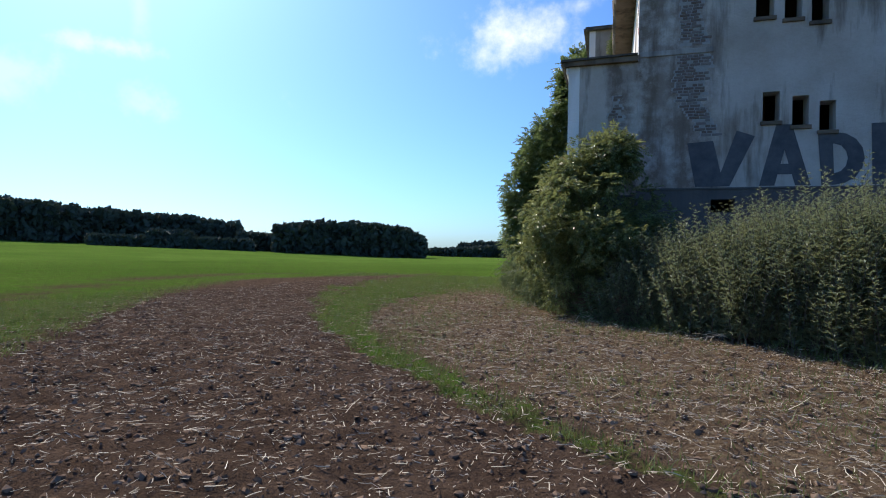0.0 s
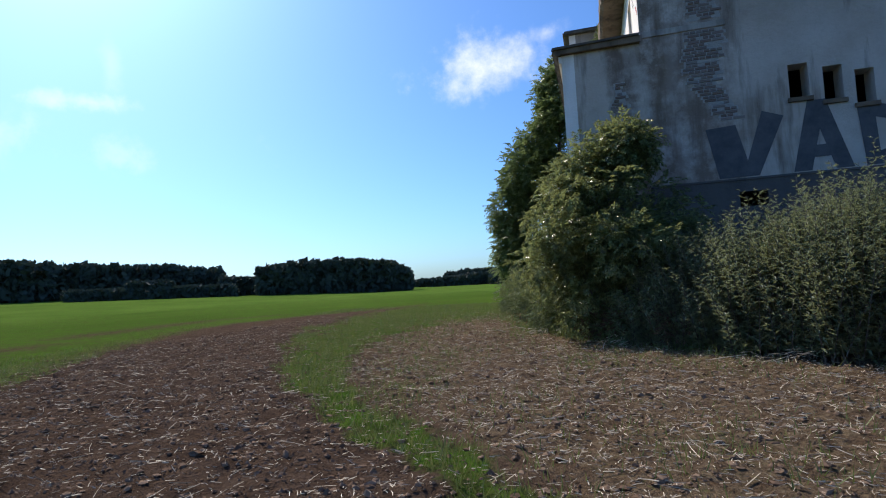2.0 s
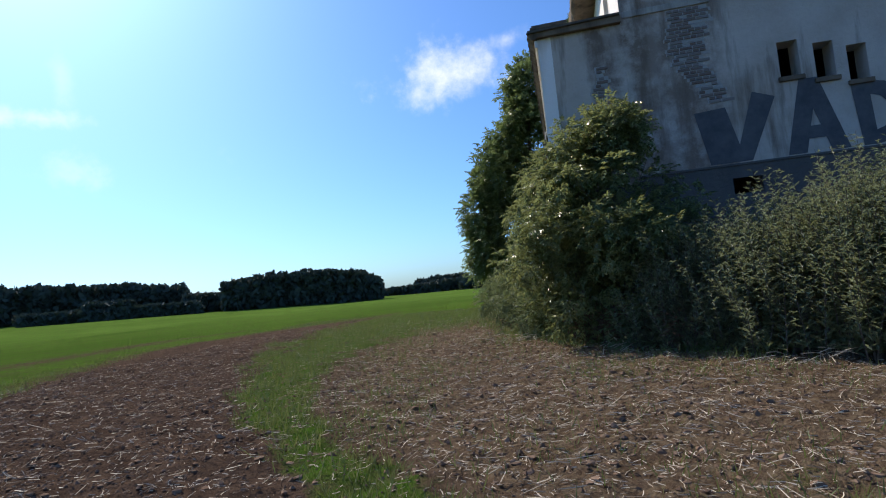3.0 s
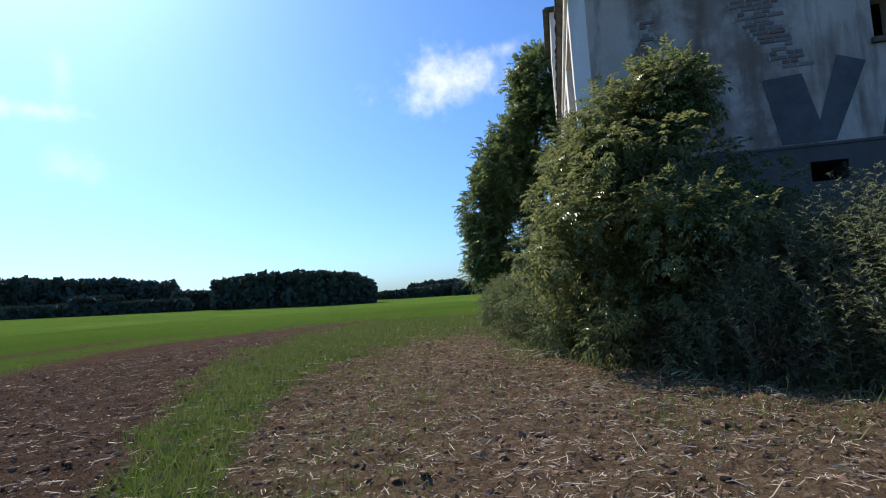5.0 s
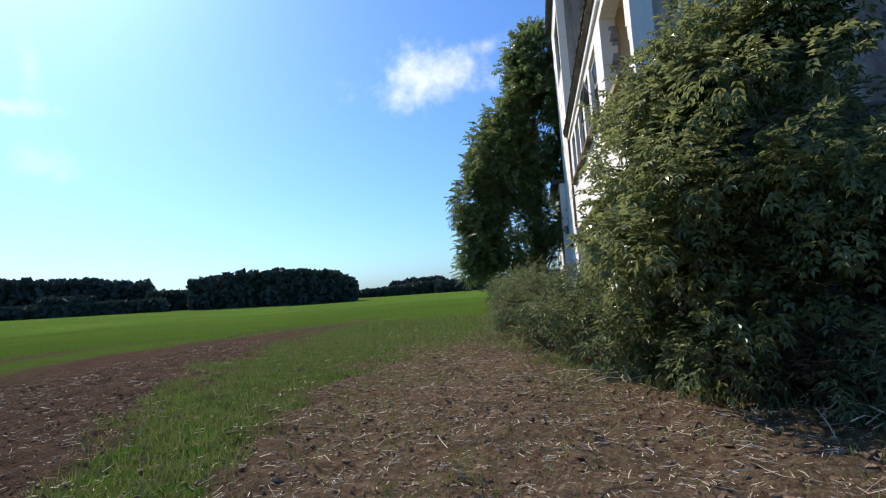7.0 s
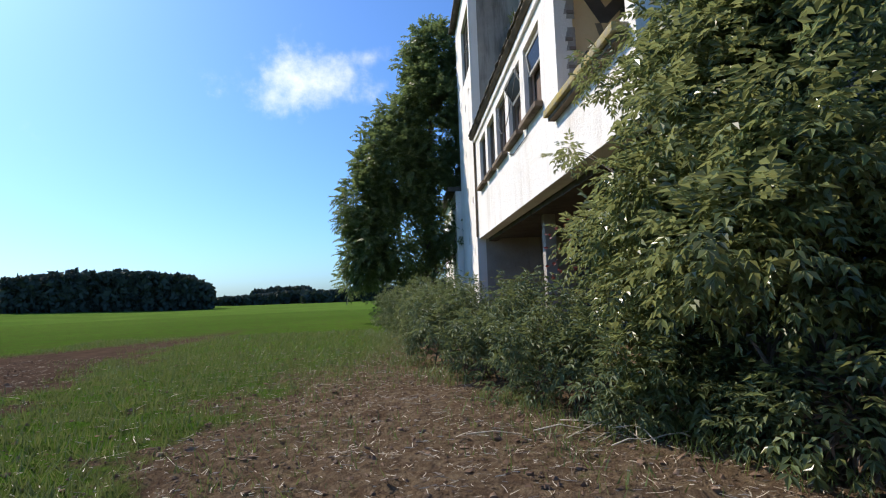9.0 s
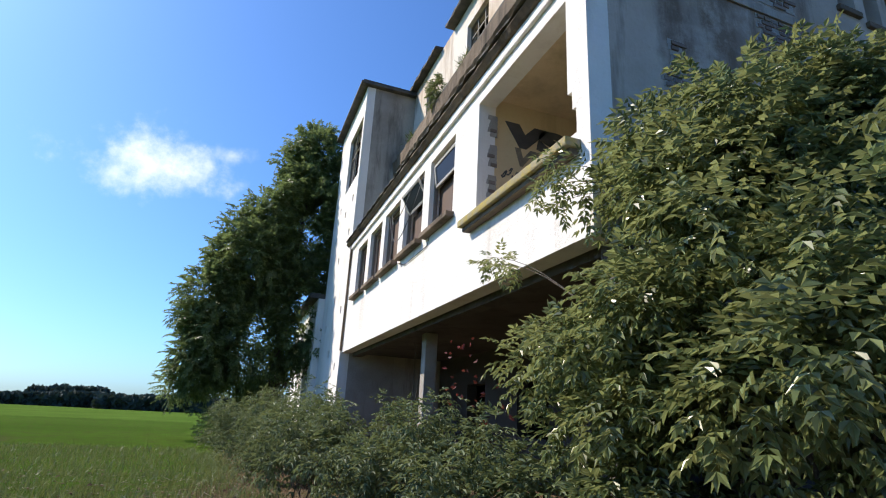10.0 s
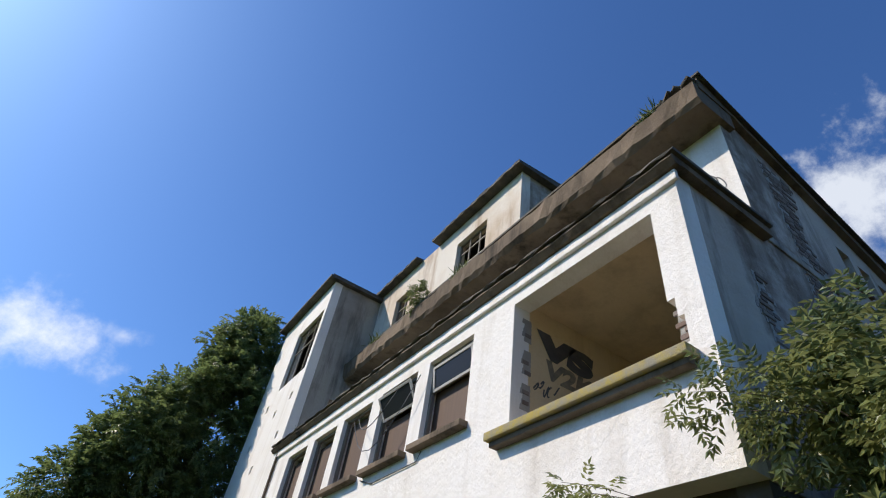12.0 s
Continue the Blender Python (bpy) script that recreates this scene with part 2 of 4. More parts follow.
# ---- building blocks ----
def mesh_ob(name, verts, faces, material, parent=None):
    me = bpy.data.meshes.new(name)
    me.from_pydata([tuple(v) for v in verts], [], [tuple(f) for f in faces])
    me.materials.append(material)
    me.update()
    ob = new(name, me)
    if parent is not None:
        ob.parent = parent
    return ob


def part(name, bm, material, parent=None, label=""):
    me = bpy.data.meshes.new(name)
    bmesh.ops.recalc_face_normals(bm, faces=bm.faces)
    bm.to_mesh(me)
    bm.free()
    me.materials.append(material)
    ob = new(name, me)
    if parent is not None:
        ob.parent = parent
    return tagged(ob, label)


def box(bm, lo, hi, bevel=0.0, jitter=0.0):
    c = [(a + b) / 2 for a, b in zip(lo, hi)]
    s = [abs(b - a) for a, b in zip(lo, hi)]
    got = bmesh.ops.create_cube(bm, size=1, matrix=Matrix.LocRotScale(c, None, s))["verts"]
    if jitter:
        for v in got:
            v.co += Vector([random.uniform(-jitter, jitter) for _ in range(3)])
    if bevel:
        edges = {e for v in got for e in v.link_edges}
        bmesh.ops.bevel(bm, geom=list(edges), offset=bevel, segments=2, affect="EDGES", profile=0.6)
    return bm


def boxes(*specs, bevel=0.0):
    bm = bmesh.new()
    for lo, hi in specs:
        box(bm, lo, hi, bevel)
    return bm


def panel(name, axis, at, depth, u, z, holes, material, kind="structure", parent=None, label="", category=""):
    """A wall across x or y, with openings through it. axis 'x': the wall stands at x = at and runs along y."""
    us, zs = {*u}, {*z}
    for a, b, c, d in holes:
        us |= {a, b}
        zs |= {c, d}
    us, zs = sorted(v for v in us if u[0] <= v <= u[1]), sorted(v for v in zs if z[0] <= v <= z[1])
    solid = {}
    for i in range(len(us) - 1):
        for j in range(len(zs) - 1):
            mu, mz = (us[i] + us[i + 1]) / 2, (zs[j] + zs[j + 1]) / 2
            solid[i, j] = not any(a < mu < b and c < mz < d for a, b, c, d in holes)
    index, verts, faces = {}, [], []

    def vert(i, j, k):
        key = (i, j, k)
        if key not in index:
            w = at + (depth if k else 0)
            index[key] = len(verts)
            verts.append((w, us[i], zs[j]) if axis == "x" else (us[i], w, zs[j]))
        return index[key]

    for (i, j), on in solid.items():
        if not on:
            continue
        for k in (0, 1):
            faces.append([vert(i, j, k), vert(i + 1, j, k), vert(i + 1, j + 1, k), vert(i, j + 1, k)])
        for (di, dj), (p, q) in {(-1, 0): ((i, j), (i, j + 1)), (1, 0): ((i + 1, j), (i + 1, j + 1)),
                                 (0, -1): ((i, j), (i + 1, j)), (0, 1): ((i, j + 1), (i + 1, j + 1))}.items():
            if not solid.get((i + di, j + dj), False):
                faces.append([vert(*p, 0), vert(*q, 0), vert(*q, 1), vert(*p, 1)])
    ob = mesh_ob(name, verts, faces, material, parent)
    bm = bmesh.new()
    bm.from_mesh(ob.data)
    bmesh.ops.recalc_face_normals(bm, faces=bm.faces)
    bm.to_mesh(ob.data)
    bm.free()
    return tagged(ob, label, category, kind=kind)


def tube(points, radii, sides=6):
    """Verts and faces of a tapered limb."""
    verts, faces = [], []
    for n, (p, r) in enumerate(zip(points, radii)):
        p = Vector(p)
        a = Vector(points[min(n + 1, len(points) - 1)]) - Vector(points[max(n - 1, 0)])
        a = a.normalized() if a.length > 1e-6 else Vector((0, 0, 1))
        s = a.orthogonal().normalized()
        t = a.cross(s)
        for k in range(sides):
            q = 2 * math.pi * k / sides
            verts.append(p + (s * math.cos(q) + t * math.sin(q)) * r)
    for n in range(len(points) - 1):
        for k in range(sides):
            a, b = n * sides + k, n * sides + (k + 1) % sides
            faces.append((a, b, b + sides, a + sides))
    return verts, faces


class Heap:
    """Verts and faces gathered for one mesh."""

    def __init__(self):
        self.v, self.f = [], []

    def add(self, verts, faces):
        o = len(self.v)
        self.v.extend(verts)
        self.f.extend(tuple(o + i for i in f) for f in faces)

    def leaf(self, p, way, up, length, width, fold=0.25):
        """A pointed leaf, folded along its midrib."""
        s = way.cross(up)
        s = s.normalized() if s.length > 1e-5 else way.orthogonal().normalized()
        n = s.cross(way)
        m1 = p + way * length * 0.45
        o = len(self.v)
        self.v += [p, m1 + s * width * 0.5 + n * width * fold, p + way * length - n * length * 0.12, m1 - s * width * 0.5 + n * width * fold]
        self.f += [(o, o + 1, o + 2), (o, o + 2, o + 3)]

    def ob(self, name, material, parent=None, label=""):
        return tagged(mesh_ob(name, self.v, self.f, material, parent), label)


def rand_way(rng, lift=0.0):
    v = Vector((rng.gauss(0, 1), rng.gauss(0, 1), rng.gauss(0, 1) + lift))
    return v.normalized() if v.length > 1e-4 else Vector((0, 0, 1))


# ---- the ground ----
def along(table, y):
    return float(np.interp(y, [p[0] for p in table], [p[1] for p in table]))


SOIL_L = [(-5, -1.5), (3.3, -3.4), (9, -6.9), (12.4, -9.3), (15.3, -11.2), (21, -13.3), (24, -13.4), (27, -12.4), (30, -10.4), (34, -8.6)]
STRIP = [(3.0, 3.6), (5.0, 2.7), (6.5, 1.8), (7.5, 0.45), (8.6, -0.65), (9.6, -1.7), (10.5, -2.45), (11.5, -3.3), (12.4, -3.9), (14.4, -4.85), (16, -5.4), (18, -5.9), (20, -6.2), (23, -6.5), (30, -6.8), (60, -7.6)]
HALF = [(3.0, 0.3), (6.4, 0.36), (8.8, 0.45), (11, 0.5), (14, 0.75), (17, 1.3), (21, 2.1), (26, 2.4), (34, 2.9)]
EDGE = [(-6, 12.0), (0, 10.5), (5, 8.6), (9, 6.6), (11, 5.0), (12.2, 3.8), (13, 2.75), (14, 1.8), (15, 0.85), (16, 0.05), (17, -0.65), (18, -1.2), (19.5, -1.85), (21.4, -2.4), (24, -2.95), (30, -3.6), (44, -4.4), (60, -5.2)]


def growth(x, y):
    """How green the ground is, and how dry and strewn with straw."""
    far = min(max((math.hypot(x, y - 4) - 26) / 10, 0), 1)
    c, h, left = along(STRIP, y), along(HALF, y), along(SOIL_L, y)
    d = abs(x - c) / h + 0.75 * noise.noise((x * 1.3, y * 0.9, 5)) + 0.35 * noise.noise((x * 3.5, y * 3.1, 2))
    green = max(0.0, 1.0 - max(0, d - 0.5) / 0.8) * (0.5 if y < 8 else 0.72 if y < 15 else 0.86)
    dry = 0.0
    if x > c:
        dry = min(1.0, (x - c) / (h + 0.6)) * 0.85
        if y > 17:
            green = max(green, min(1, (y - 17) / 9) * max(0, 1 - max(0, x + 3.6) / 1.6) * 0.85)
        green = max(green, 0.2 + 0.22 * noise.noise((x * 0.7, y * 0.5, 3)))
    if x < left:
        q = left - x
        green = max(green, min(0.78, 0.3 + q * 0.28))
        band = abs(q - (3.6 + 0.05 * y))
        if band < 0.8 and 8 < y < 30:
            green = min(green, 0.34 + 0.3 * band)
        if q > 6:
            green = max(green, min(1.0, 0.78 + (q - 6) * 0.08))
    elif x < c and d > 1.2:
        green = max(green, 0.08)
    if y > 31:
        green = max(green, min(1, (y - 31) / 8))
    return max(green, far), dry * (1 - far)


def lie(x, y):
    """The far fields rise gently on one side and fall on the other."""
    f = min(max((math.hypot(x + 1, y - 10) - 38) / 130, 0), 1)
    return max(-3.2, min(6.5, -0.034 * (x + 205))) * f * f * (3 - 2 * f)


def relief(x, y):
    near = max(0.0, 1 - max(0, math.hypot(x + 1, y - 9) - 13) / 14)
    rough = noise.fractal((x * 2.6, y * 2.6, 0), 0.7, 2.2, 4) * 0.062 + noise.noise((x * 0.5, y * 0.5, 7)) * 0.04
    return rough * near + lie(x, y)


def spread(lo, hi, step, ends, grow=1.28):
    """Grid lines: even between lo and hi, then wider and wider."""
    mid = list(np.arange(lo, hi + 1e-6, step))
    a, s = lo, step
    while a > -ends:
        s *= grow
        a -= s
        mid.insert(0, a)
    a, s = hi, step
    while a < ends:
        s *= grow
        a += s
        mid.append(a)
    return mid


gx, gy = spread(-9.5, 6.5, 0.1, 1600), spread(2.5, 22.0, 0.1, 1600)
verts, cover = [], []
for y in gy:
    for x in gx:
        verts.append((x, y, relief(x, y)))
        g, d = growth(x, y)
        cover.append((g, d, 0.0, 1.0))
w = len(gx)
faces = [(j * w + i, j * w + i + 1, (j + 1) * w + i + 1, (j + 1) * w + i) for j in range(len(gy) - 1) for i in range(w - 1)]
ground = mesh_ob("ground", verts, faces, SOIL)
col = ground.data.color_attributes.new("cover", "FLOAT_COLOR", "POINT")
col.data.foreach_set("color", np.array(cover, dtype=np.float32).ravel())
ground.data.polygons.foreach_set("use_smooth", [True] * len(ground.data.polygons))
tagged(ground, "tilled brown field soil with straw and bright green seedlings", "field", kind="structure")

# ---- the house ----
FX, MX, GY, BY = 0.06, 1.88, 17.93, 30.9        # bay front, main wall, gable, end of the bay
SLAB, ROOF = 3.05, 6.62
WINDOWS = [(21.85, 23.15), (23.55, 24.87), (25.28, 26.6), (26.95, 28.2), (28.62, 29.85)]
OPEN = (18.33, 20.84, 4.2, 6.2)
house_tags = dict(kind="structure")

# bay wall with five windows and one wide opening, its corner jamb broken
holes = [(a, b, 4.63, 6.17) for a, b in WINDOWS] + [OPEN, (18.17, 18.39, 4.3, 4.62), (18.24, 18.39, 4.62, 4.86)]
panel("wall_bay_front", "x", FX, 0.3, (GY, BY), (SLAB, ROOF), holes, WHITE, label="sunlit white plastered wall of the projecting upper storey", category="wall")
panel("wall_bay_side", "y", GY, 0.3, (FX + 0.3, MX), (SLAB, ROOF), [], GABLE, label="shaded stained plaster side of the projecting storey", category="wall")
# assumed wall, added to keep light out of the undercroft's near end
panel("wall_bay_blocker", "y", GY + 0.02, 0.28, (0.36, MX), (-0.3, SLAB), [], GREY, label="grey lower wall added to close and darken the undercroft", category="wall")
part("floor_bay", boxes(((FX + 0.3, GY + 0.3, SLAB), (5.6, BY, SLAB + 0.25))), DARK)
tagged(bpy.data.objects["floor_bay"], "stained concrete slab under the projecting storey, darkened for shade", "floor", kind="structure")
part("ceiling_bay", boxes(((FX + 0.3, GY + 0.3, ROOF - 0.2), (5.6, BY, ROOF - 0.004))), CREAM)
tagged(bpy.data.objects["ceiling_bay"], "cream painted ceiling with peeled patches", "ceiling", kind="structure")
panel("wall_room_back", "x", 3.3, 0.2, (GY + 0.3, 20.92), (SLAB + 0.25, ROOF - 0.2), [(18.5, 19.3, 3.3, 5.3)], CREAM, label="cream painted back wall of the open room", category="wall")
panel("wall_room_left", "y", 20.92, 0.2, (FX + 0.3, 5.6), (SLAB + 0.25, ROOF - 0.2), [], CREAM, label="cream painted partition wall with graffiti", category="wall")
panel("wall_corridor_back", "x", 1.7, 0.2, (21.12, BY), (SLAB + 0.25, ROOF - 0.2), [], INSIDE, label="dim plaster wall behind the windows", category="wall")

# roof slab over the bay, with a ragged felt edge
def ragged_edge(name, points, section, material, rough, label, category, step=0.16):
    """A long moulding whose corners are worn: section is a list of (out, z), points the two ends along y."""
    rng = random.Random(hash(len(name)) % 97 + 5)
    (y0, y1) = points
    n = max(2, int((y1 - y0) / step))
    vs, fs = [], []
    k = len(section)
    for i in range(n + 1):
        y = y0 + (y1 - y0) * i / n
        for j, (o, z) in enumerate(section):
            q = rough * (1 if j else 0.3)
            vs.append((o + rng.uniform(-q, q), y, z + rng.uniform(-q, q) * 0.8))
    for i in range(n):
        for j in range(k):
            a, b = i * k + j, i * k + (j + 1) % k
            fs.append((a, b, b + k, a + k))
    fs += [tuple(range(k)), tuple(n * k + j for j in range(k))]
    ob = mesh_ob(name, vs, fs, material)
    return tagged(ob, label, category, kind="structure")


ragged_edge("roof_bay", (GY - 0.13, BY + 0.3), [(MX, ROOF + 0.14), (FX - 0.16, ROOF + 0.1), (FX - 0.18, ROOF + 0.04), (FX - 0.1, ROOF - 0.03), (FX - 0.02, ROOF - 0.03), (FX - 0.02, ROOF + 0.002), (MX, ROOF + 0.002)], CONCRETE, 0.012,
            "flat roof slab edge stained dark and mossy", "roof")
ragged_edge("roof_felt", (GY - 0.18, BY + 0.25), [(MX - 0.01, ROOF + 0.19), (FX - 0.19, ROOF + 0.15), (FX - 0.21, ROOF + 0.105), (FX - 0.17, ROOF + 0.1), (MX - 0.01, ROOF + 0.146)], FELT, 0.022,
            "frayed dark roofing felt on the flat roof", "roof")
part("cornice_bay", boxes(((FX - 0.06, GY - 0.06, ROOF - 0.2), (FX + 0.0, BY + 0.0, ROOF - 0.034)), bevel=0.015), WHITE)
tagged(bpy.data.objects["cornice_bay"], "white plaster moulding under the flat roof", "trim", kind="structure")

# main body
GW1 = [(4.85, 5.23, 4.86, 5.6), (5.5, 5.86, 4.73, 5.46), (6.08, 6.43, 4.58, 5.3)]
GW2 = [(4.66, 5.07, 7.5, 8.35), (5.3, 5.68, 7.4, 8.28), (5.88, 6.25, 7.27, 8.2)]
TOP = 9.46
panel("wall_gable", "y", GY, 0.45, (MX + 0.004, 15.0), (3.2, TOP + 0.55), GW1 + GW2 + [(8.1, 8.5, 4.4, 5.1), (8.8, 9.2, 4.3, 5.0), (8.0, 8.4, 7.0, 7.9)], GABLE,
      label="tall weathered plaster end wall, toned for shade, with small openings and big painted letters", category="wall")


def verge(x):
    """The end wall's top falls slowly away from the eaves."""
    return 10.02 - max(0.0, x - 2.2) * 0.31


for v in bpy.data.objects["wall_gable"].data.vertices:
    v.co.z = min(v.co.z, verge(v.co.x))
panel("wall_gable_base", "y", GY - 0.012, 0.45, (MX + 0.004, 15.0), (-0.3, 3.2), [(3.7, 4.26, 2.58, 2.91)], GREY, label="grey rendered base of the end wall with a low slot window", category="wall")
panel("wall_main_front", "x", MX, 0.45, (GY + 0.45, 36.0), (ROOF, TOP), [(19.6, 20.5, 7.0, 8.6)], WHITE, label="white plastered upper wall set back over the flat roof", category="wall")
mesh_ob("wall_main_corner", [(MX, GY, ROOF), (MX + 0.004, GY, ROOF), (MX + 0.004, GY + 0.45, ROOF), (MX, GY + 0.45, ROOF),
                             (MX, GY, TOP), (MX + 0.004, GY, TOP), (MX + 0.004, GY + 0.45, TOP), (MX, GY + 0.45, TOP)],
        [(0, 1, 2, 3), (4, 5, 6, 7), (0, 1, 5, 4), (1, 2, 6, 5), (2, 3, 7, 6), (3, 0, 4, 7)], WHITE)
tagged(bpy.data.objects["wall_main_corner"], "white plastered corner of the upper wall", "wall", kind="structure")
part("wall_back", boxes(((14.7, GY + 0.45, -0.3), (15.0, 36, TOP)), ((2.4, 36, -0.3), (15, 36.3, TOP))), GABLE)
tagged(bpy.data.objects["wall_back"], "plaster walls on the far side of the house", "wall", kind="structure")
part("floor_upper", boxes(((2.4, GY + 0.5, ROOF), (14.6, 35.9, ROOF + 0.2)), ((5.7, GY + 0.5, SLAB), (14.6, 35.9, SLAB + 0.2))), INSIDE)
tagged(bpy.data.objects["floor_upper"], "bare floors inside the ruin, coloured dark for shade", "floor", kind="structure")
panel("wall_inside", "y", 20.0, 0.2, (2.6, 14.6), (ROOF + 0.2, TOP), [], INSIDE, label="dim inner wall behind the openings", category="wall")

# eaves: a deep stained concrete gutter box, then the hipped roof
ragged_edge("eaves", (GY - 0.1, BY - 0.02), [(MX + 0.3, TOP + 0.42), (1.26, TOP + 0.46), (1.18, TOP + 0.4), (1.2, TOP - 0.02), (1.28, TOP - 0.12), (MX + 0.3, TOP - 0.1)], CONCRETE, 0.03,
            "deep brown stained concrete eaves gutter", "eaves", 0.22)
bm = bmesh.new()
for a, b in ((1.34, 2.2), (2.2, 15.1)):
    for k, v in enumerate(box(bm, (a, GY - 0.12, 0), (b, GY + 0.3, 0.34)).verts):
        if v.co.z < 5:
            v.co.z += verge(v.co.x) - 0.22
part("eaves_side", bm, CONCRETE)
tagged(bpy.data.objects["eaves_side"], "stained concrete coping along the end wall", "eaves", kind="structure")
mesh_ob("roof_main", [(1.3, GY - 0.2, TOP + 0.74), (15.2, GY - 0.2, verge(15.2) + 0.2), (15.2, 36.4, TOP + 0.6), (1.3, 36.4, TOP + 0.6), (8.2, 24.5, 13.4), (8.2, 30, 13.4),
                      (1.3, GY - 0.2, TOP + 0.69), (15.2, GY - 0.2, verge(15.2) + 0.13), (15.2, 36.4, TOP + 0.5), (1.3, 36.4, TOP + 0.5)],
        [(0, 1, 4), (1, 2, 5, 4), (2, 3, 5), (3, 0, 4, 5), (0, 1, 7, 6), (1, 2, 8, 7), (2, 3, 9, 8), (3, 0, 6, 9), (6, 7, 8, 9)], FELT)
tagged(bpy.data.objects["roof_main"], "dark hipped roof over the old house", "roof", kind="structure")

# attic storey behind the eaves
AX, A0, AT = 1.85, 23.05, 12.98
panel("wall_attic_front", "x", AX, 0.3, (A0, BY), (TOP + 0.3, AT), [(24.5, 25.95, 11.1, 12.25), (28.62, 29.5, 10.9, 12.1)], PEEL, label="white attic wall with peeling plaster and two dark windows", category="wall")
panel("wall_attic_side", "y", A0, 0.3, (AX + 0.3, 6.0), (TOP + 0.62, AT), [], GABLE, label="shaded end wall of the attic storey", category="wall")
panel("wall_attic_inner", "x", 4.0, 0.2, (A0 + 0.3, BY), (TOP + 0.62, AT), [], INSIDE, label="dim inner wall of the attic", category="wall")
ragged_edge("roof_attic", (A0 - 0.22, 27.1), [(6.0, AT + 0.5), (AX - 0.3, AT + 0.1), (AX - 0.3, AT + 0.01), (6.0, AT + 0.004)], FELT, 0.02, "dark thin attic roof with crumbling edge", "roof")
ragged_edge("roof_attic_far", (28.1, BY), [(6.0, AT + 0.5), (AX - 0.26, AT + 0.08), (AX - 0.26, AT + 0.005), (6.0, AT + 0.004)], FELT, 0.02, "dark thin attic roof beside the broken gap", "roof")
part("attic_gap", boxes(((AX + 0.05, 27.1, AT - 0.1), (5.9, 28.1, AT + 0.06)), bevel=0.02), CONCRETE)
tagged(bpy.data.objects["attic_gap"], "bare broken concrete where the roof edge is gone", "roof", kind="structure")

# stair tower
TX, T0, T1, TT = 0.0, BY + 0.02, 35.5, 12.75
panel("wall_tower_front", "x", TX, 0.3, (T0, T1), (-0.3, TT), [(31.15, 33.4, 9.36, 11.66)] + [(y, y + 0.2, z, z + 0.24) for y, z in
      ((31.5, 8.45), (32.7, 8.2), (33.9, 8.75), (31.6, 7.2), (33.1, 6.5), (34.4, 7.5), (31.5, 4.4), (32.9, 5.0), (31.6, 2.55), (33.0, 3.05), (34.3, 4.1))],
      WHITE, label="tall white stair tower wall with a window and small square holes", category="wall")
panel("wall_tower_side", "y", T0, 0.3, (TX + 0.3, 4.0), (-0.3, TT), [(1.0, 1.72, 6.8, 8.6)], SOFFIT, label="sooty side of the stair tower with a doorway, also darkened for shade", category="wall")
part("wall_tower_inner", boxes(((2.4, T0 + 0.3, 0), (2.6, T1, TT)), ((TX + 0.3, T1 - 0.3, 0), (2.4, T1, TT))), INSIDE)
tagged(bpy.data.objects["wall_tower_inner"], "dim inner walls of the stair tower", "wall", kind="structure")
part("roof_tower", boxes(((TX - 0.28, T0 - 0.2, TT), (4.2, T1 + 0.25, TT + 0.1)), ((TX - 0.2, T0 - 0.14, TT + 0.1), (4.1, T1 + 0.2, TT + 0.2)), bevel=0.02), FELT)
tagged(bpy.data.objects["roof_tower"], "thin dark flat roof over the stair tower", "roof", kind="structure")

# low wing beyond the tower
panel("wall_wing", "x", -0.25, 0.3, (T1 + 0.02, 43), (-0.3, 5.6), [(36.4, 37.6, 2.6, 4.6), (39, 40.2, 2.6, 4.6)], WHITE, label="white wall of the low wing beyond the tower", category="wall")
part("roof_wing", boxes(((-0.6, T1 + 0.02, 5.6), (6, 43.2, 5.8)), ((-0.1, 35.6, -0.3), (6, 35.8, 5.6)), ((4, 35.8, 0), (4.2, 43, 5.6)), bevel=0.02), FELT)
tagged(bpy.data.objects["roof_wing"], "dark roof of the low wing", "roof", kind="structure")

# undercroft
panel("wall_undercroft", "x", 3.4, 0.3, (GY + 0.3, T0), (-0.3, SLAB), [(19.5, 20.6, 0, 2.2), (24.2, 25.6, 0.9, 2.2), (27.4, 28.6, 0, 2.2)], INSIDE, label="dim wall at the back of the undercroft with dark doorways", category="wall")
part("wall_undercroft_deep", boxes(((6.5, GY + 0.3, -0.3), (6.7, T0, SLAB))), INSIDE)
tagged(bpy.data.objects["wall_undercroft_deep"], "rear wall beyond the doorways, coloured dark for shade", "wall", kind="structure")
ragged_edge("beam_bay", (GY + 0.3, BY), [(FX + 0.34, SLAB + 0.01), (FX + 0.34, SLAB - 0.1), (FX + 0.6, SLAB - 0.1), (FX + 0.6, SLAB + 0.01)], DARK, 0.006, "concrete beam under the projecting storey, darkened for shade", "beam")


def pillar(y):
    top = new("pillar")
    top.location = (1.0, y, 0)
    # dark shaft colour stands for the undercroft's shade
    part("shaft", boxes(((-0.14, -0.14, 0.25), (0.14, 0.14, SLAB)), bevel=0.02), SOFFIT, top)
    part("base", boxes(((-0.2, -0.2, -0.2), (0.2, 0.2, 0.25)), bevel=0.03), WHITE, top, "whitewashed pillar base")
    return tagged(top, "square concrete pillar carrying the projecting storey", "pillar", "pillars under the storey")


pillar(25.3)


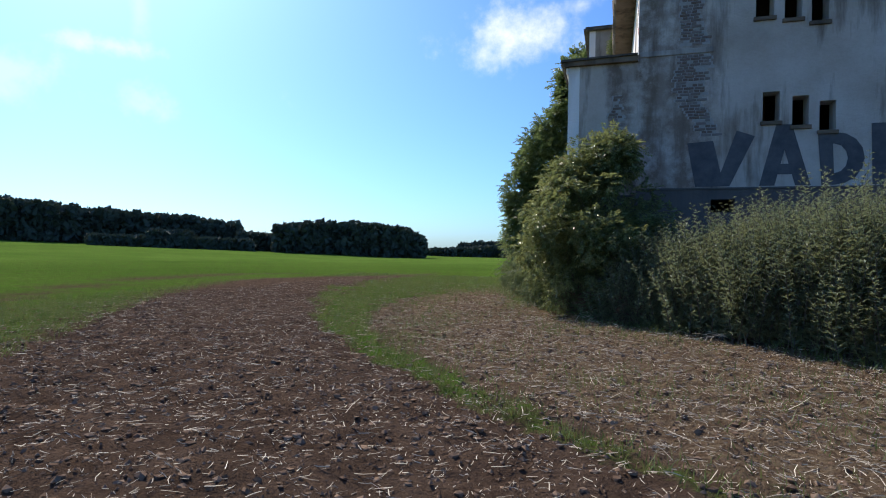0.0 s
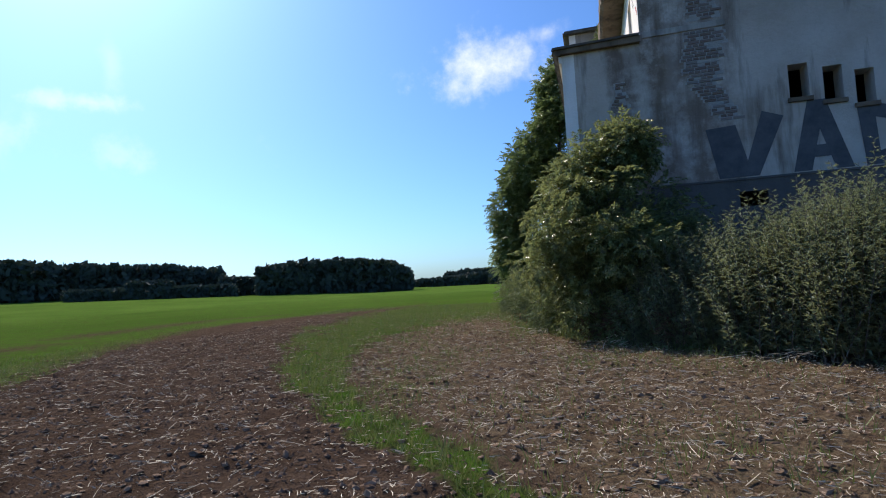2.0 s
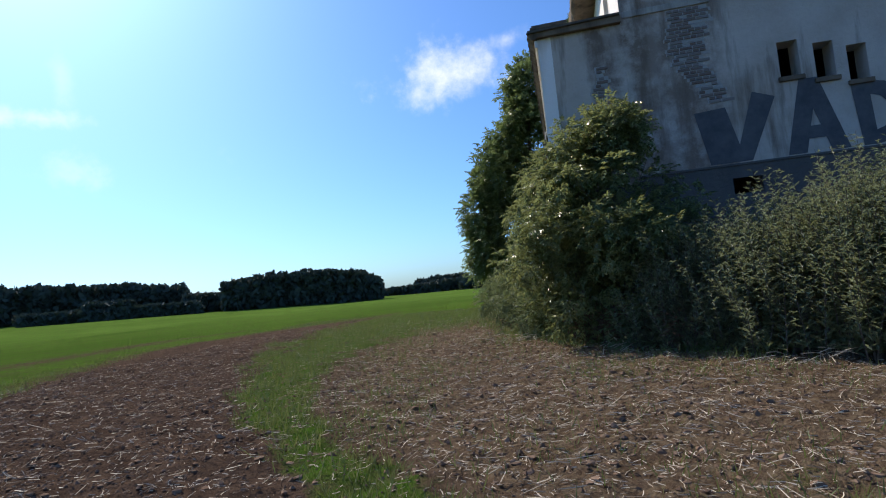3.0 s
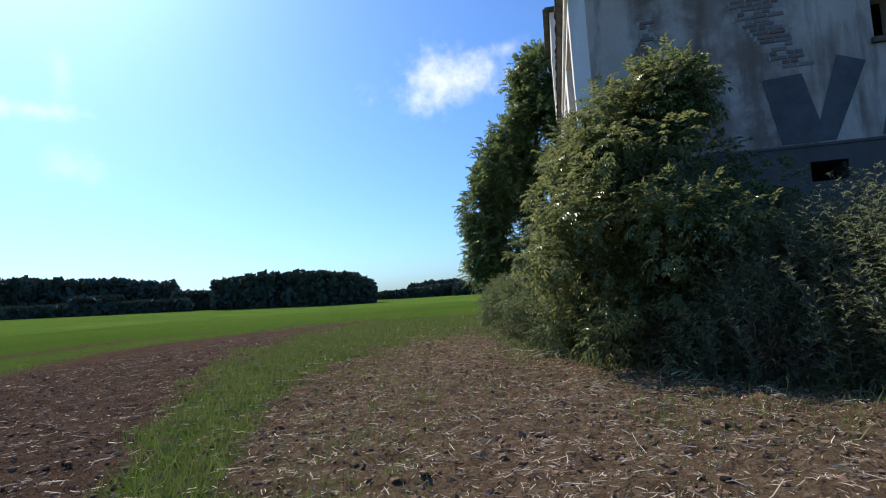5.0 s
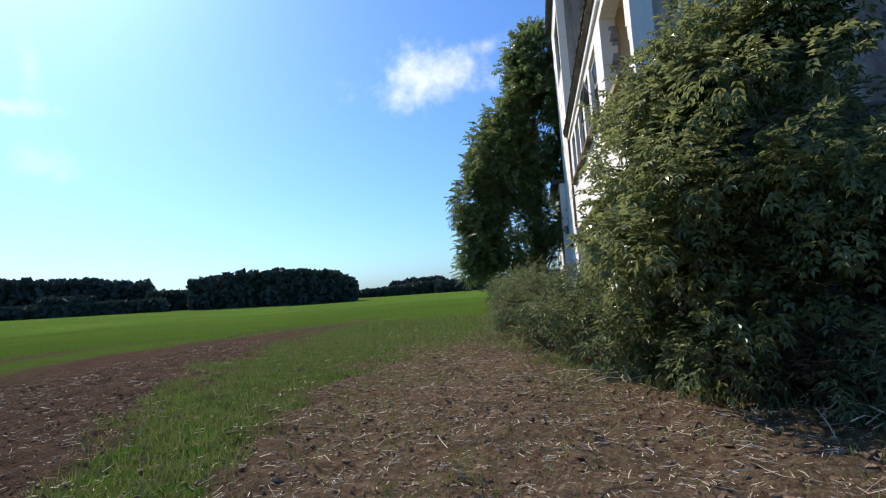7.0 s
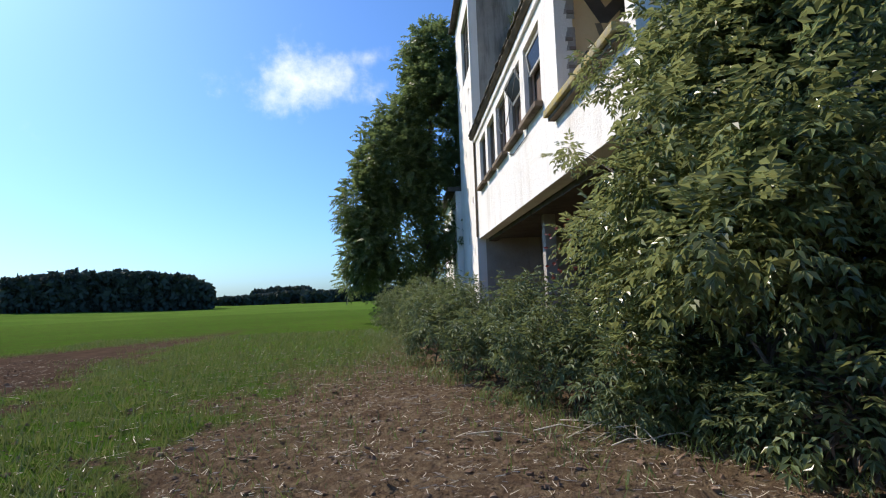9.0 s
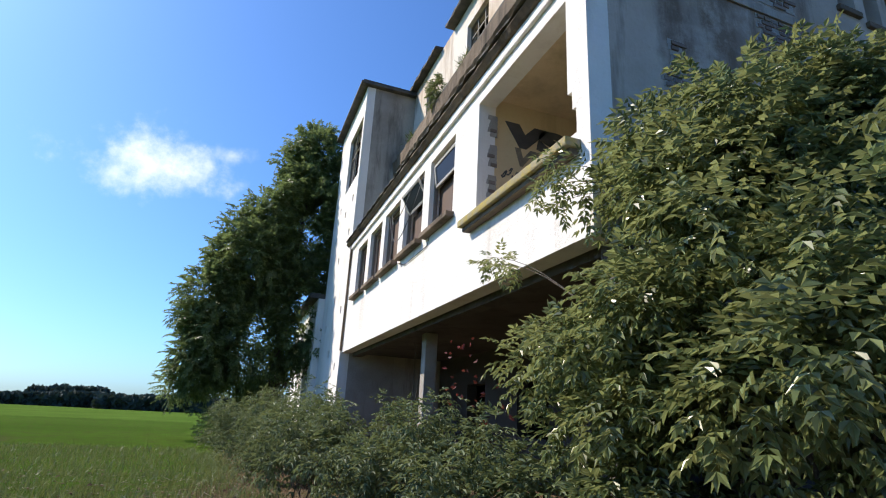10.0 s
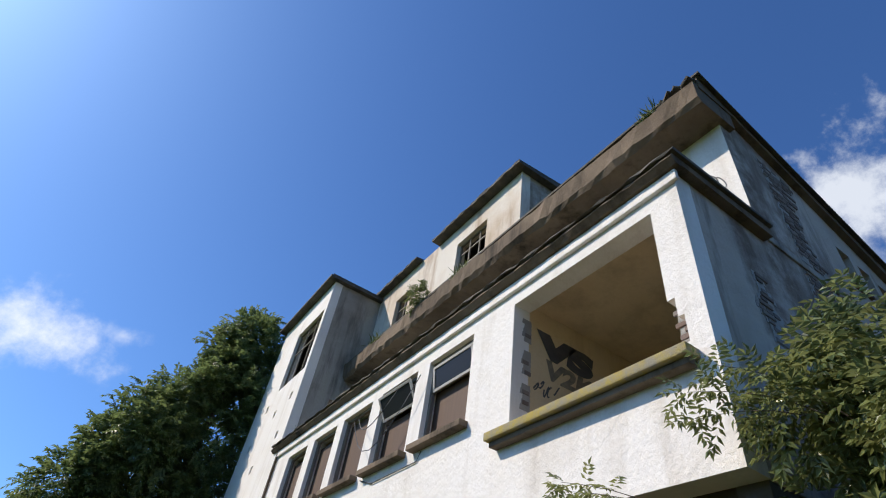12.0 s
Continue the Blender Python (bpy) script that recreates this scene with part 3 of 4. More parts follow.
# windows of the bay
def bay_window(n, y0, y1, tilt, sashes):
    z0, z1, x = 4.63, 6.17, FX + 0.09
    top = new("window_%d" % n)
    top.location = (x, y0, z0)
    w, h = y1 - y0, z1 - z0
    part("window_sill", box(bmesh.new(), (-0.24, -0.08, -0.1), (0.03, w + 0.08, -0.004), 0.012), CONCRETE, top, "worn concrete sill")
    part("window_frame", boxes(((0, 0.002, 0.0), (0.07, 0.06, h)), ((0, w - 0.06, 0), (0.07, w - 0.002, h)), ((0, 0.06, h - 0.06), (0.07, w - 0.06, h)), ((0, 0.06, 0), (0.07, w - 0.06, 0.05)), bevel=0.006), WOOD, top)
    part("board", boxes(((0.13, 0.0, 0), (0.16, w, h * sashes))), BOARD, top, "brown board behind the window")
    if tilt:
        sash = part("sash", boxes(((-0.02, 0, 0), (0.02, w - 0.14, 0.05)), ((-0.02, 0, 0.42), (0.02, w - 0.14, 0.47)), ((-0.02, 0, 0.05), (0.02, 0.05, 0.42)), ((-0.02, w - 0.19, 0.05), (0.02, w - 0.14, 0.42)), bevel=0.005), PALE, top, "bleached grey wooden sash hung open")
        sash.location, sash.rotation_euler = (0.03, 0.07, h - 0.58), (0, radians(tilt), 0)
        part("pane", boxes(((-0.004, 0.05, 0.05), (0.004, w - 0.19, 0.42))), GLASS, sash, "dirty glass pane")
    return tagged(top, "tall timber window with brown boarding in white wall", "window", "bay windows", "structure")


for n, (a, b) in enumerate(WINDOWS):
    bay_window(n + 1, a, b, (-8, -28, 0, 0, 0)[n], (0.66, 0.62, 0.95, 0.9, 0.9)[n])


def opening_sill():
    top = new("balcony_sill")
    top.location = (FX, 18.0, 4.2)
    part("slab", box(bmesh.new(), (-0.2, 0.1, -0.13), (0.32, 3.1, -0.02), 0.02), MOSS, top, "yellow mossy sill slab")
    part("drip", box(bmesh.new(), (-0.13, 0.14, -0.2), (-0.004, 3.06, -0.13), 0.01), CONCRETE, top)
    return tagged(top, "broad mossy yellow sill of the wide open balcony", "sill", kind="structure")


opening_sill()


def plain_window(n, axis, at, u0, u1, z0, z1, bars):
    top = new("window_%d" % n)
    top.location = (at, u0, z0) if axis == "x" else (u0, at, z0)
    w, h = u1 - u0, z1 - z0

    def b(a0, a1, c0, c1, d0=0.0, d1=0.06):
        return ((d0, a0, c0), (d1, a1, c1)) if axis == "x" else ((a0, d0, c0), (a1, d1, c1))
    specs = [b(0.004, 0.05, 0, h), b(w - 0.05, w - 0.004, 0, h), b(0.05, w - 0.05, h - 0.05, h), b(0.05, w - 0.05, 0, 0.05)]
    part("window_frame", boxes(*specs, bevel=0.005), WOOD, top)
    for k in range(bars):
        u = w * (k + 1) / (bars + 1)
        part("bar", boxes(b(u - 0.02, u + 0.02, 0.05, h - 0.05, 0.01, 0.05)), WOOD, top)
    part("crossbar", boxes(b(0.05, w - 0.05, h * 0.62, h * 0.62 + 0.04, 0.012, 0.048)), WOOD, top)
    return tagged(top, "broken timber window frame without glass", "window", "broken windows", "structure")


plain_window(6, "x", TX + 0.1, 31.15, 33.4, 9.36, 11.66, 2)
plain_window(7, "x", AX + 0.12, 24.5, 25.95, 11.1, 12.25, 2)
plain_window(8, "x", AX + 0.12, 28.62, 29.5, 10.9, 12.1, 1)

for n, (a, b, c, d) in enumerate(GW1 + GW2):
    ob = part("window_ledge", box(bmesh.new(), (a - 0.05, GY - 0.06, c - 0.1), (b + 0.05, GY + 0.3, c - 0.004), 0.012), CONCRETE)
    tagged(ob, "small dark concrete ledge under a gable opening", "ledge", "gable ledges", "structure")
ob = part("string_course", box(bmesh.new(), (MX + 0.02, GY - 0.035, 3.165), (15, GY - 0.012, 3.215), 0.008), GREY)
tagged(ob, "narrow rendered ledge between grey base and white wall", "trim", kind="structure")
ob = part("gutter_mark", box(bmesh.new(), (MX + 0.05, GY - 0.03, 6.72), (3.7, GY - 0.004, 6.86), 0.01), SOFFIT)
tagged(ob, "rough horizontal band of patched plaster on end wall", "trim", kind="structure")


# ---- painted letters ----
def stroke(bm, pts, y):
    vs = [bm.verts.new((3.12 + (x - 3.34) * 0.9, y, z + 0.1)) for x, z in pts]
    bm.faces.new(vs)


def letter_poly(name, polys, material, label, y=GY - 0.006, depth=0.003):
    bm = bmesh.new()
    for k, p in enumerate(polys):
        stroke(bm, p, y - 0.0012 * k)
    geo = bmesh.ops.extrude_face_region(bm, geom=list(bm.faces))["geom"]
    bmesh.ops.translate(bm, verts=[g for g in geo if isinstance(g, bmesh.types.BMVert)], vec=(0, -depth, 0))
    return tagged(part(name, bm, material), label, "letter", "painted letters")


letter_poly("painted_letter", [[(3.34, 4.28), (4.02, 4.32), (4.27, 3.34), (4.46, 3.14), (3.57, 3.14)], [(4.46, 3.14), (4.1, 3.14), (4.62, 4.56), (5.08, 4.4)]], PAINT, "large dark grey letter V painted on end wall")
letter_poly("painted_letter", [[(5.2, 3.14), (5.58, 3.14), (5.98, 4.66), (5.6, 4.66)], [(6.08, 3.14), (6.45, 3.14), (5.98, 4.66), (5.62, 4.66)], [(5.6, 3.42), (6.1, 3.42), (6.02, 3.68), (5.66, 3.68)]], PAINT, "large dark grey letter A painted on end wall")
bow = [(6.62 + 0.1, 4.42)] + [(7.0 + 0.68 * math.cos(a), 3.78 + 0.64 * math.sin(a)) for a in np.linspace(math.pi / 2, -math.pi / 2, 9)] + [(6.72, 3.14), (6.72, 3.4)] + \
      [(6.98 + 0.32 * math.cos(a), 3.78 + 0.36 * math.sin(a)) for a in np.linspace(-math.pi / 2, math.pi / 2, 7)] + [(6.72, 4.14)]
letter_poly("painted_letter", [bow, [(6.6, 4.42), (6.94, 4.42), (7.0, 3.14), (6.7, 3.14)]], PAINT, "large dark grey letter D painted on end wall")
letter_poly("painted_letter", [[(7.82, 4.6), (8.2, 4.6), (8.2, 3.14), (7.86, 3.14)], [(8.2, 4.6), (8.9, 4.6), (8.9, 4.3), (8.2, 4.3)]], PAINT, "dark grey part of another large painted letter")


def graffiti(name, text, at, turn, size, material, label, fat=0.012, shear=0.0, wide=1.0):
    cu = bpy.data.curves.new(name, "FONT")
    cu.body, cu.size, cu.offset, cu.extrude, cu.shear = text, size, fat, 0.002, shear
    cu.materials.append(material)
    ob = new(name, cu)
    ob.matrix_world = pose(*at, 90, 0, turn) @ Matrix.Diagonal((wide, 1, 1, 1))
    return tagged(ob, label, "graffiti", "graffiti")


graffiti("graffiti", "VS", (0.62, 20.912, 5.66), 0, 0.52, PAINT, "fat dark sprayed letters VS on cream wall", 0.045, 0.1, 1.9)
graffiti("graffiti", "V2K", (0.72, 20.912, 5.3), 0, 0.42, FADED, "faded grey sprayed letters on cream wall", 0.02, 0.2, 1.3)


def scribble(name, seed, axis, at, u, z, n, size, material, label, thick=0.014):
    """Unreadable spray tag: a looping line of paint."""
    rng = random.Random(seed)
    heap = Heap()
    for k in range(n):
        cu, cz = u[0] + (u[1] - u[0]) * (k + 0.5) / n, rng.uniform(*z)
        a0, turn = rng.uniform(0, 6), rng.uniform(2.5, 5.5)
        sx, sz = size * rng.uniform(0.5, 1.0), size * rng.uniform(0.7, 1.3)
        pts = []
        for i in range(15):
            a = a0 + turn * i / 14
            p = (cu + sx * math.cos(a) + 0.25 * size * i / 14, cz + sz * math.sin(a * 1.3))
            pts.append((at, *p) if axis == "x" else (p[0], at, p[1]))
        heap.add(*tube(pts, [thick] * 15, 4))
    ob = heap.ob(name, material)
    s = [1, 1, 1]
    k = 0 if axis == "x" else 1
    s[k] = 0.15
    ob.scale = s
    ob.location[k] = at - at * 0.15
    return tagged(ob, label, "graffiti", "graffiti")


scribble("graffiti", 4, "x", MX - 0.003, (18.15, 18.95), (7.95, 8.65), 5, 0.22, PAINT, "thin black looping tag on white upper wall")
scribble("graffiti", 8, "x", MX - 0.003, (18.0, 18.3), (7.45, 7.8), 3, 0.12, RED, "small red sprayed scrawl on white upper wall", 0.02)
scribble("graffiti", 11, "y", GY - 0.006, (6.5, 8.2), (3.35, 3.7), 7, 0.16, PAINT, "thin black looping tag on end wall")
scribble("graffiti", 15, "y", GY - 0.006, (7.2, 8.0), (3.25, 3.45), 3, 0.12, RED, "small red scrawl on end wall", 0.012)
scribble("graffiti", 21, "y", 20.912, (0.5, 1.0), (5.06, 5.16), 5, 0.08, PAINT, "small black tag low on cream wall", 0.016)

# water pipe and loose things on the house
heap = Heap()
heap.add(*tube([(FX - 0.05, 30.86, 6.6), (FX - 0.05, 30.86, 5.0), (FX - 0.06, 30.86, 3.1)], [0.035] * 3, 8))
tagged(heap.ob("drain_pipe", CONCRETE), "thin rusty drain pipe on the wall corner", "pipe")
heap = Heap()
for sag, y0, y1 in ((0.5, 23.2, 25.7), (0.25, 24.0, 25.5)):
    pts = [(FX - 0.12 - 0.1 * math.sin(math.pi * i / 8), y0 + (y1 - y0) * i / 8, 5.9 - sag * 2 * math.sin(math.pi * i / 8) - 0.1 * i / 8) for i in range(9)]
    heap.add(*tube(pts, [0.009] * 9, 5))
heap.add(*tube([(FX - 0.02, 22.95, 4.5), (FX - 0.02, 23.05, 4.36), (FX - 0.02, 24.5, 4.34), (FX - 0.02, 25.0, 4.5)], [0.01] * 4, 5))
tagged(heap.ob("cable", PAINT), "thin dark cables sagging across the windows", "cable")

# broken bricks
brick_mesh = None


def brick_patch(parent_name, label, cells, axis, at):
    """Exposed bricks with their mortar; cells say where a course shows: (z, u0, u1)."""
    global brick_mesh
    top = new(parent_name)
    heap = Heap()
    for z, u0, u1 in cells:
        q = [(u0 - 0.04, z - 0.006), (u1 + 0.04, z - 0.006), (u1 + 0.03, z + 0.075), (u0 - 0.03, z + 0.075)]
        f, b = at - 0.004, at + 0.01
        vs = [(u, f, w) for u, w in q] + [(u, b, w) for u, w in q] if axis == "y" else [(f, u, w) for u, w in q] + [(b, u, w) for u, w in q]
        heap.add(vs, [(0, 1, 2, 3), (0, 1, 5, 4), (1, 2, 6, 5), (2, 3, 7, 6), (3, 0, 4, 7)])
    tagged(heap.ob("mortar", MORTAR, top), kind="stuff")
    if brick_mesh is None:
        bm = box(bmesh.new(), (0, -0.016, 0), (0.235, 0.02, 0.06))
        bmesh.ops.bevel(bm, geom=list(bm.edges), offset=0.006, segments=1, affect="EDGES")
        brick_mesh = bpy.data.meshes.new("brick")
        bm.to_mesh(brick_mesh)
        bm.free()
        brick_mesh.materials.append(BRICK)
    rng = random.Random(3)
    for n, (z, u0, u1) in enumerate(cells):
        header = n % 2
        w = 0.12 if header else 0.245
        u = u0 + rng.uniform(-0.02, 0.02)
        while u + w * 0.6 < u1:
            if rng.random() > 0.14:
                ob = new("brick", brick_mesh)
                ob.parent = top
                ob.scale = (0.47 if header else 1, rng.uniform(0.6, 1.3), 1)
                ob.location = (u, at, z) if axis == "y" else (at, u, z)
                ob.rotation_euler = (0, rng.uniform(-0.02, 0.02), 0 if axis == "y" else math.pi / 2)
            u += w + 0.012
    return tagged(top, label, "bricks")


rng = random.Random(12)
cells, z = [], 4.55
while z < 9.2:
    mid, half = 3.22 + 0.06 * math.sin(z * 3), 0.3 + 0.1 * math.sin(z * 2.1 + 1)
    if z < 5.3:
        mid, half = 3.25 + (5.3 - z) * 0.55, 0.2
    if not 6.68 < z < 6.9:
        cells.append((z, mid - half + rng.uniform(-0.08, 0.08), mid + half + rng.uniform(-0.08, 0.08)))
    z += 0.077
brick_patch("exposed_bricks", "bare reddish brickwork where the plaster has fallen", cells, "y", GY - 0.002)
cells = [(4.75 + 0.077 * n, 1.16 + 0.05 * math.sin(n * 0.9) + abs(n - 5) * 0.02, 1.5 + 0.06 * math.sin(n * 1.7) - abs(n - 5) * 0.015) for n in range(13)]
brick_patch("exposed_bricks", "patch of bare bricks beside the storey joint", cells, "y", GY - 0.002)
brick_patch("exposed_bricks", "broken brick jamb of the wide opening", [(4.3 + 0.077 * n, 18.14 + 0.015 * (n % 2), 18.31) for n in range(7)], "x", FX + 0.16)

brick_patch("exposed_bricks", "crumbling brick jamb beside the cream wall", [(4.27 + 0.077 * n, FX + 0.24 - 0.02 * ((n * 5) % 3), FX + 0.3) for n in range(24) if n % 7 not in (2, 3)], "y", 20.838)


# ---- plants ----
def limbs(heap, rng, start, way, length, radius, depth, tips, lean=0.25, sides=6):
    """A limb that bends, tapers and forks; its twigs' ends go to tips."""
    pts, p, d = [Vector(start)], Vector(start), Vector(way).normalized()
    for _ in range(4):
        d = (d + rand_way(rng) * lean + Vector((0, 0, 0.06))).normalized()
        p = p + d * length / 4
        pts.append(p.copy())
    heap.add(*tube(pts, [radius * (1 - 0.16 * k) for k in range(5)], sides))
    if depth == 0:
        tips.append((p, d))
        return
    for k in range(rng.choice((2, 3, 3))):
        q = pts[rng.choice((2, 3, 4))]
        limbs(heap, rng, q, (d + rand_way(rng, 0.2) * 0.85).normalized(), length * rng.uniform(0.55, 0.8), radius * 0.5, depth - 1, tips, lean, max(3, sides - 1))
    tips.append((p, d))


def spray(heap, rng, p, way, length, leaflets, size, width):
    """A feathered leaf: pairs of leaflets on a drooping stalk."""
    way = way.normalized()
    side = way.cross(Vector((0, 0, 1)))
    side = side.normalized() if side.length > 1e-3 else Vector((1, 0, 0))
    up = side.cross(way)
    q = Vector(p)
    for k in range(leaflets):
        f = k / max(1, leaflets - 1)
        q = q + (way + Vector((0, 0, -0.35 * f))) * length / leaflets
        for s in (-1, 1):
            d = (way * 0.65 + side * s + Vector((0, 0, -0.35)) + rand_way(rng) * 0.25).normalized()
            heap.leaf(q, d, up, size * rng.uniform(0.75, 1.15), width)
    heap.leaf(q, (way + Vector((0, 0, -0.4))).normalized(), up, size * 1.1, width)


def crown(rng, blobs, count, leaflets, length, size, width, shell=0.55, droop=-0.1):
    """Leaves of a crown that is made of uneven lumps (centre, radii); the leaves sit mostly near each lump's outside."""
    heap = Heap()
    vol = [r[0] * r[1] + r[1] * r[2] + r[0] * r[2] for _, r in blobs]
    for _ in range(count):
        c, r = rng.choices(blobs, vol)[0]
        w = rand_way(rng)
        k = rng.uniform(shell, 1.0) ** 0.7 * (1 + 0.28 * noise.noise(w * 2.3 + Vector(c)))
        if noise.noise((Vector(c) + w) * 1.7) < -0.14 and rng.random() < 0.8:
            continue
        p = Vector((c[0] + w.x * r[0] * k, c[1] + w.y * r[1] * k, c[2] + w.z * r[2] * k))
        if p.z < 0.06:
            continue
        out = (w * 0.9 + rand_way(rng) * 0.7 + Vector((0, 0, droop))).normalized()
        if leaflets > 1:
            spray(heap, rng, p, out, length, leaflets, size, width)
        else:
            heap.leaf(p, out, rand_way(rng, 0.6), size * rng.uniform(0.6, 1.25), width)
    return heap


def clumps(rng, blobs, each, small, core):
    """Breaks a crown's lumps into many small uneven tufts round their outsides."""
    out = []
    for c, r in blobs:
        out.append((c, tuple(q * core for q in r)))
        for _ in range(each):
            w = rand_way(rng, 0.15)
            k = rng.uniform(0.6, 1.05)
            s = small * rng.uniform(0.55, 1.3)
            out.append(((c[0] + w.x * r[0] * k, c[1] + w.y * r[1] * k, max(s * 0.8, c[2] + w.z * r[2] * k)), (s, s, s * rng.uniform(0.6, 1.1))))
    return out


def shrub(name, base, stems, blobs, count, leaflets, length, size, width, material, label, category, seed, shell=0.55, thick=0.035, depth=2, reach=0.55, tufts=0, tuft=0.3, core=0.55):
    rng = random.Random(seed)
    top = new(name)
    top.location = (*base, 0)
    o = Vector((*base, 0))
    heap, tips = Heap(), []
    for k in range(stems):
        c, r = blobs[k % len(blobs)]
        foot = Vector((rng.uniform(-0.3, 0.3), rng.uniform(-0.3, 0.3), -0.1))
        aim = Vector(c) - o - foot
        limbs(heap, rng, foot, aim, aim.length * reach, thick, depth, tips, 0.16)
    heap.ob("branchwork", BARK, top)
    leaves = crown(rng, clumps(rng, blobs, tufts, tuft, core) if tufts else blobs, count, leaflets, length, size, width, shell)
    leaves.v = [v - o for v in leaves.v]
    leaves.ob("foliage", material, top)
    return tagged(top, label, category)


# big shrub at the corner of the house
shrub("elder_bush", (0.7, 16.3), 9,
      [((0.6, 16.1, 2.3), (1.3, 1.1, 1.5)), ((1.2, 16.2, 3.3), (0.8, 0.7, 0.85)), ((1.9, 16.4, 2.4), (0.75, 0.7, 0.85)), ((-0.1, 16.3, 2.2), (0.5, 0.8, 0.9)),
       ((0.1, 15.7, 1.4), (0.9, 0.7, 0.9)), ((-0.15, 17.0, 1.8), (0.5, 0.6, 0.8)), ((-0.05, 17.9, 1.5), (0.4, 0.6, 0.8)), ((0.15, 17.1, 3.0), (0.5, 0.6, 0.7)), ((0.6, 16.9, 3.6), (0.6, 0.5, 0.55)), ((0.4, 17.2, 1.0), (0.9, 0.5, 0.9)), ((1.2, 15.4, 1.5), (1.0, 0.7, 1.0)), ((0.2, 16.5, 3.2), (0.55, 0.6, 0.6)), ((2.0, 15.9, 1.4), (0.8, 0.8, 0.9)),
       ((1.25, 16.3, 3.95), (0.3, 0.35, 0.5))],
      15500, 3, 0.16, 0.09, 0.04, LEAF, "tall dense green elder bush at the house corner", "bush", 5, 0.3, tufts=16, tuft=0.33, core=0.45)

# feathery sprays that hang out in front of the wall
rng = random.Random(31)


def hanging_twig(foot, ends, per):
    top = new("hanging_twig")
    top.location = foot
    wood, heap = Heap(), Heap()
    for b in ends:
        b = Vector(b) - Vector(foot)
        pts = [b * (k / 6) + Vector((0, 0, 0.12 * math.sin(math.pi * k / 6))) for k in range(7)]
        wood.add(*tube(pts, [0.006 - 0.0006 * k for k in range(7)], 5))
        for k in range(4, 7):
            for _ in range(per):
                spray(heap, rng, pts[k], (b.normalized() * 0.5 + rand_way(rng) * 0.9 + Vector((0, 0, -0.1))), 0.2, 4, 0.085, 0.03)
    wood.ob("branchwork", BARK, top)
    heap.ob("foliage", LEAF, top)
    return tagged(top, "thin leafy twig reaching out over the white wall", "branch", "hanging twigs")


hanging_twig((-0.2, 17.8, 2.3), [(-0.35, 19.5, 3.15), (-0.42, 19.3, 3.0)], 5)
hanging_twig((0.0, 17.0, 3.0), [(-0.5, 17.95, 3.45), (-0.6, 17.6, 3.5), (-0.35, 18.0, 3.3)], 5)

# tall tree behind the stair tower
shrub("ash_tree", (-1.4, 38.0), 7,
      [((-0.9, 37.5, 9.0), (2.1, 2.2, 3.4)), ((-2.9, 37.0, 7.2), (1.9, 1.8, 2.6)), ((-4.1, 36.8, 5.4), (1.5, 1.5, 1.5)), ((-4.3, 36.7, 3.6), (1.1, 1.2, 0.9)), ((-2.6, 37.2, 3.6), (2.1, 1.8, 2.2)),
       ((-0.7, 37.6, 12.6), (1.3, 1.3, 1.8)), ((-2.5, 37.4, 9.5), (1.2, 1.2, 1.4)), ((-0.6, 37.3, 5.5), (1.8, 1.6, 3.5)), ((-4.3, 36.9, 2.8), (1.2, 1.2, 1.2)), ((-3.4, 36.9, 7.0), (1.4, 1.3, 1.3)), ((0.4, 38, 11.0), (1.5, 1.5, 2.4)), ((-1.4, 37.6, 11.4), (1.0, 1.1, 1.4))],
      14000, 5, 0.42, 0.18, 0.08, ASH, "tall dark green ash tree beside the ruined house", "tree", 9, 0.5, 0.15, 2, 0.27, 7, 0.45, 0.9)
heap = Heap()
heap.add(*tube([(-1.4, 38, -0.2), (-1.45, 38, 1.5), (-1.3, 37.9, 4), (-1.2, 37.7, 8), (-1.0, 37.6, 11.5)], [0.34, 0.25, 0.2, 0.13, 0.05], 10))
tr = heap.ob("trunk", BARK)
tr.parent = bpy.data.objects["ash_tree"]
tr.matrix_parent_inverse = Matrix.Translation((1.4, -38.0, 0))


# upright grey-green weeds
def weed_stem(heap, wood, rng, x, y, h, z0=0.0):
    lean = Vector((rng.gauss(0, 0.22), rng.gauss(0, 0.22), 1)).normalized()
    foot = Vector((x, y, z0 - 0.04))
    tip = foot + lean * h
    wood.add(*tube([foot, foot.lerp(tip, 0.5), tip], [0.008, 0.006, 0.002], 3))
    n = int(h * 18)
    a = rng.uniform(0, 6)
    for k in range(n):
        f = 0.12 + 0.88 * k / n
        a += rng.uniform(1.2, 3.6)
        p = foot.lerp(tip, f)
        reach = 0.13 * (1.25 - 0.75 * f)
        d = Vector((math.cos(a), math.sin(a), rng.uniform(-0.3, 1.4))).normalized()
        heap.leaf(p, d, Vector((0, 0, 1)), reach * rng.uniform(0.8, 1.4), reach * 0.33)
        q = p + d * reach * 0.5
        for s in (-0.8, 0.8):
            e = Vector((math.cos(a + s), math.sin(a + s), rng.uniform(0.2, 1.0))).normalized()
            heap.leaf(q, e, Vector((0, 0, 1)), reach * 0.75, reach * 0.22)


def weed_height(x, y):
    inward = x - along(EDGE, y)
    return (min(1.0, 0.5 + inward * 0.5) * (1.75 + 0.3 * max(0.0, min(x - 1.2, 3.6)))) * (1 + 0.16 * noise.noise((x * 1.3, y * 1.3, 0)))


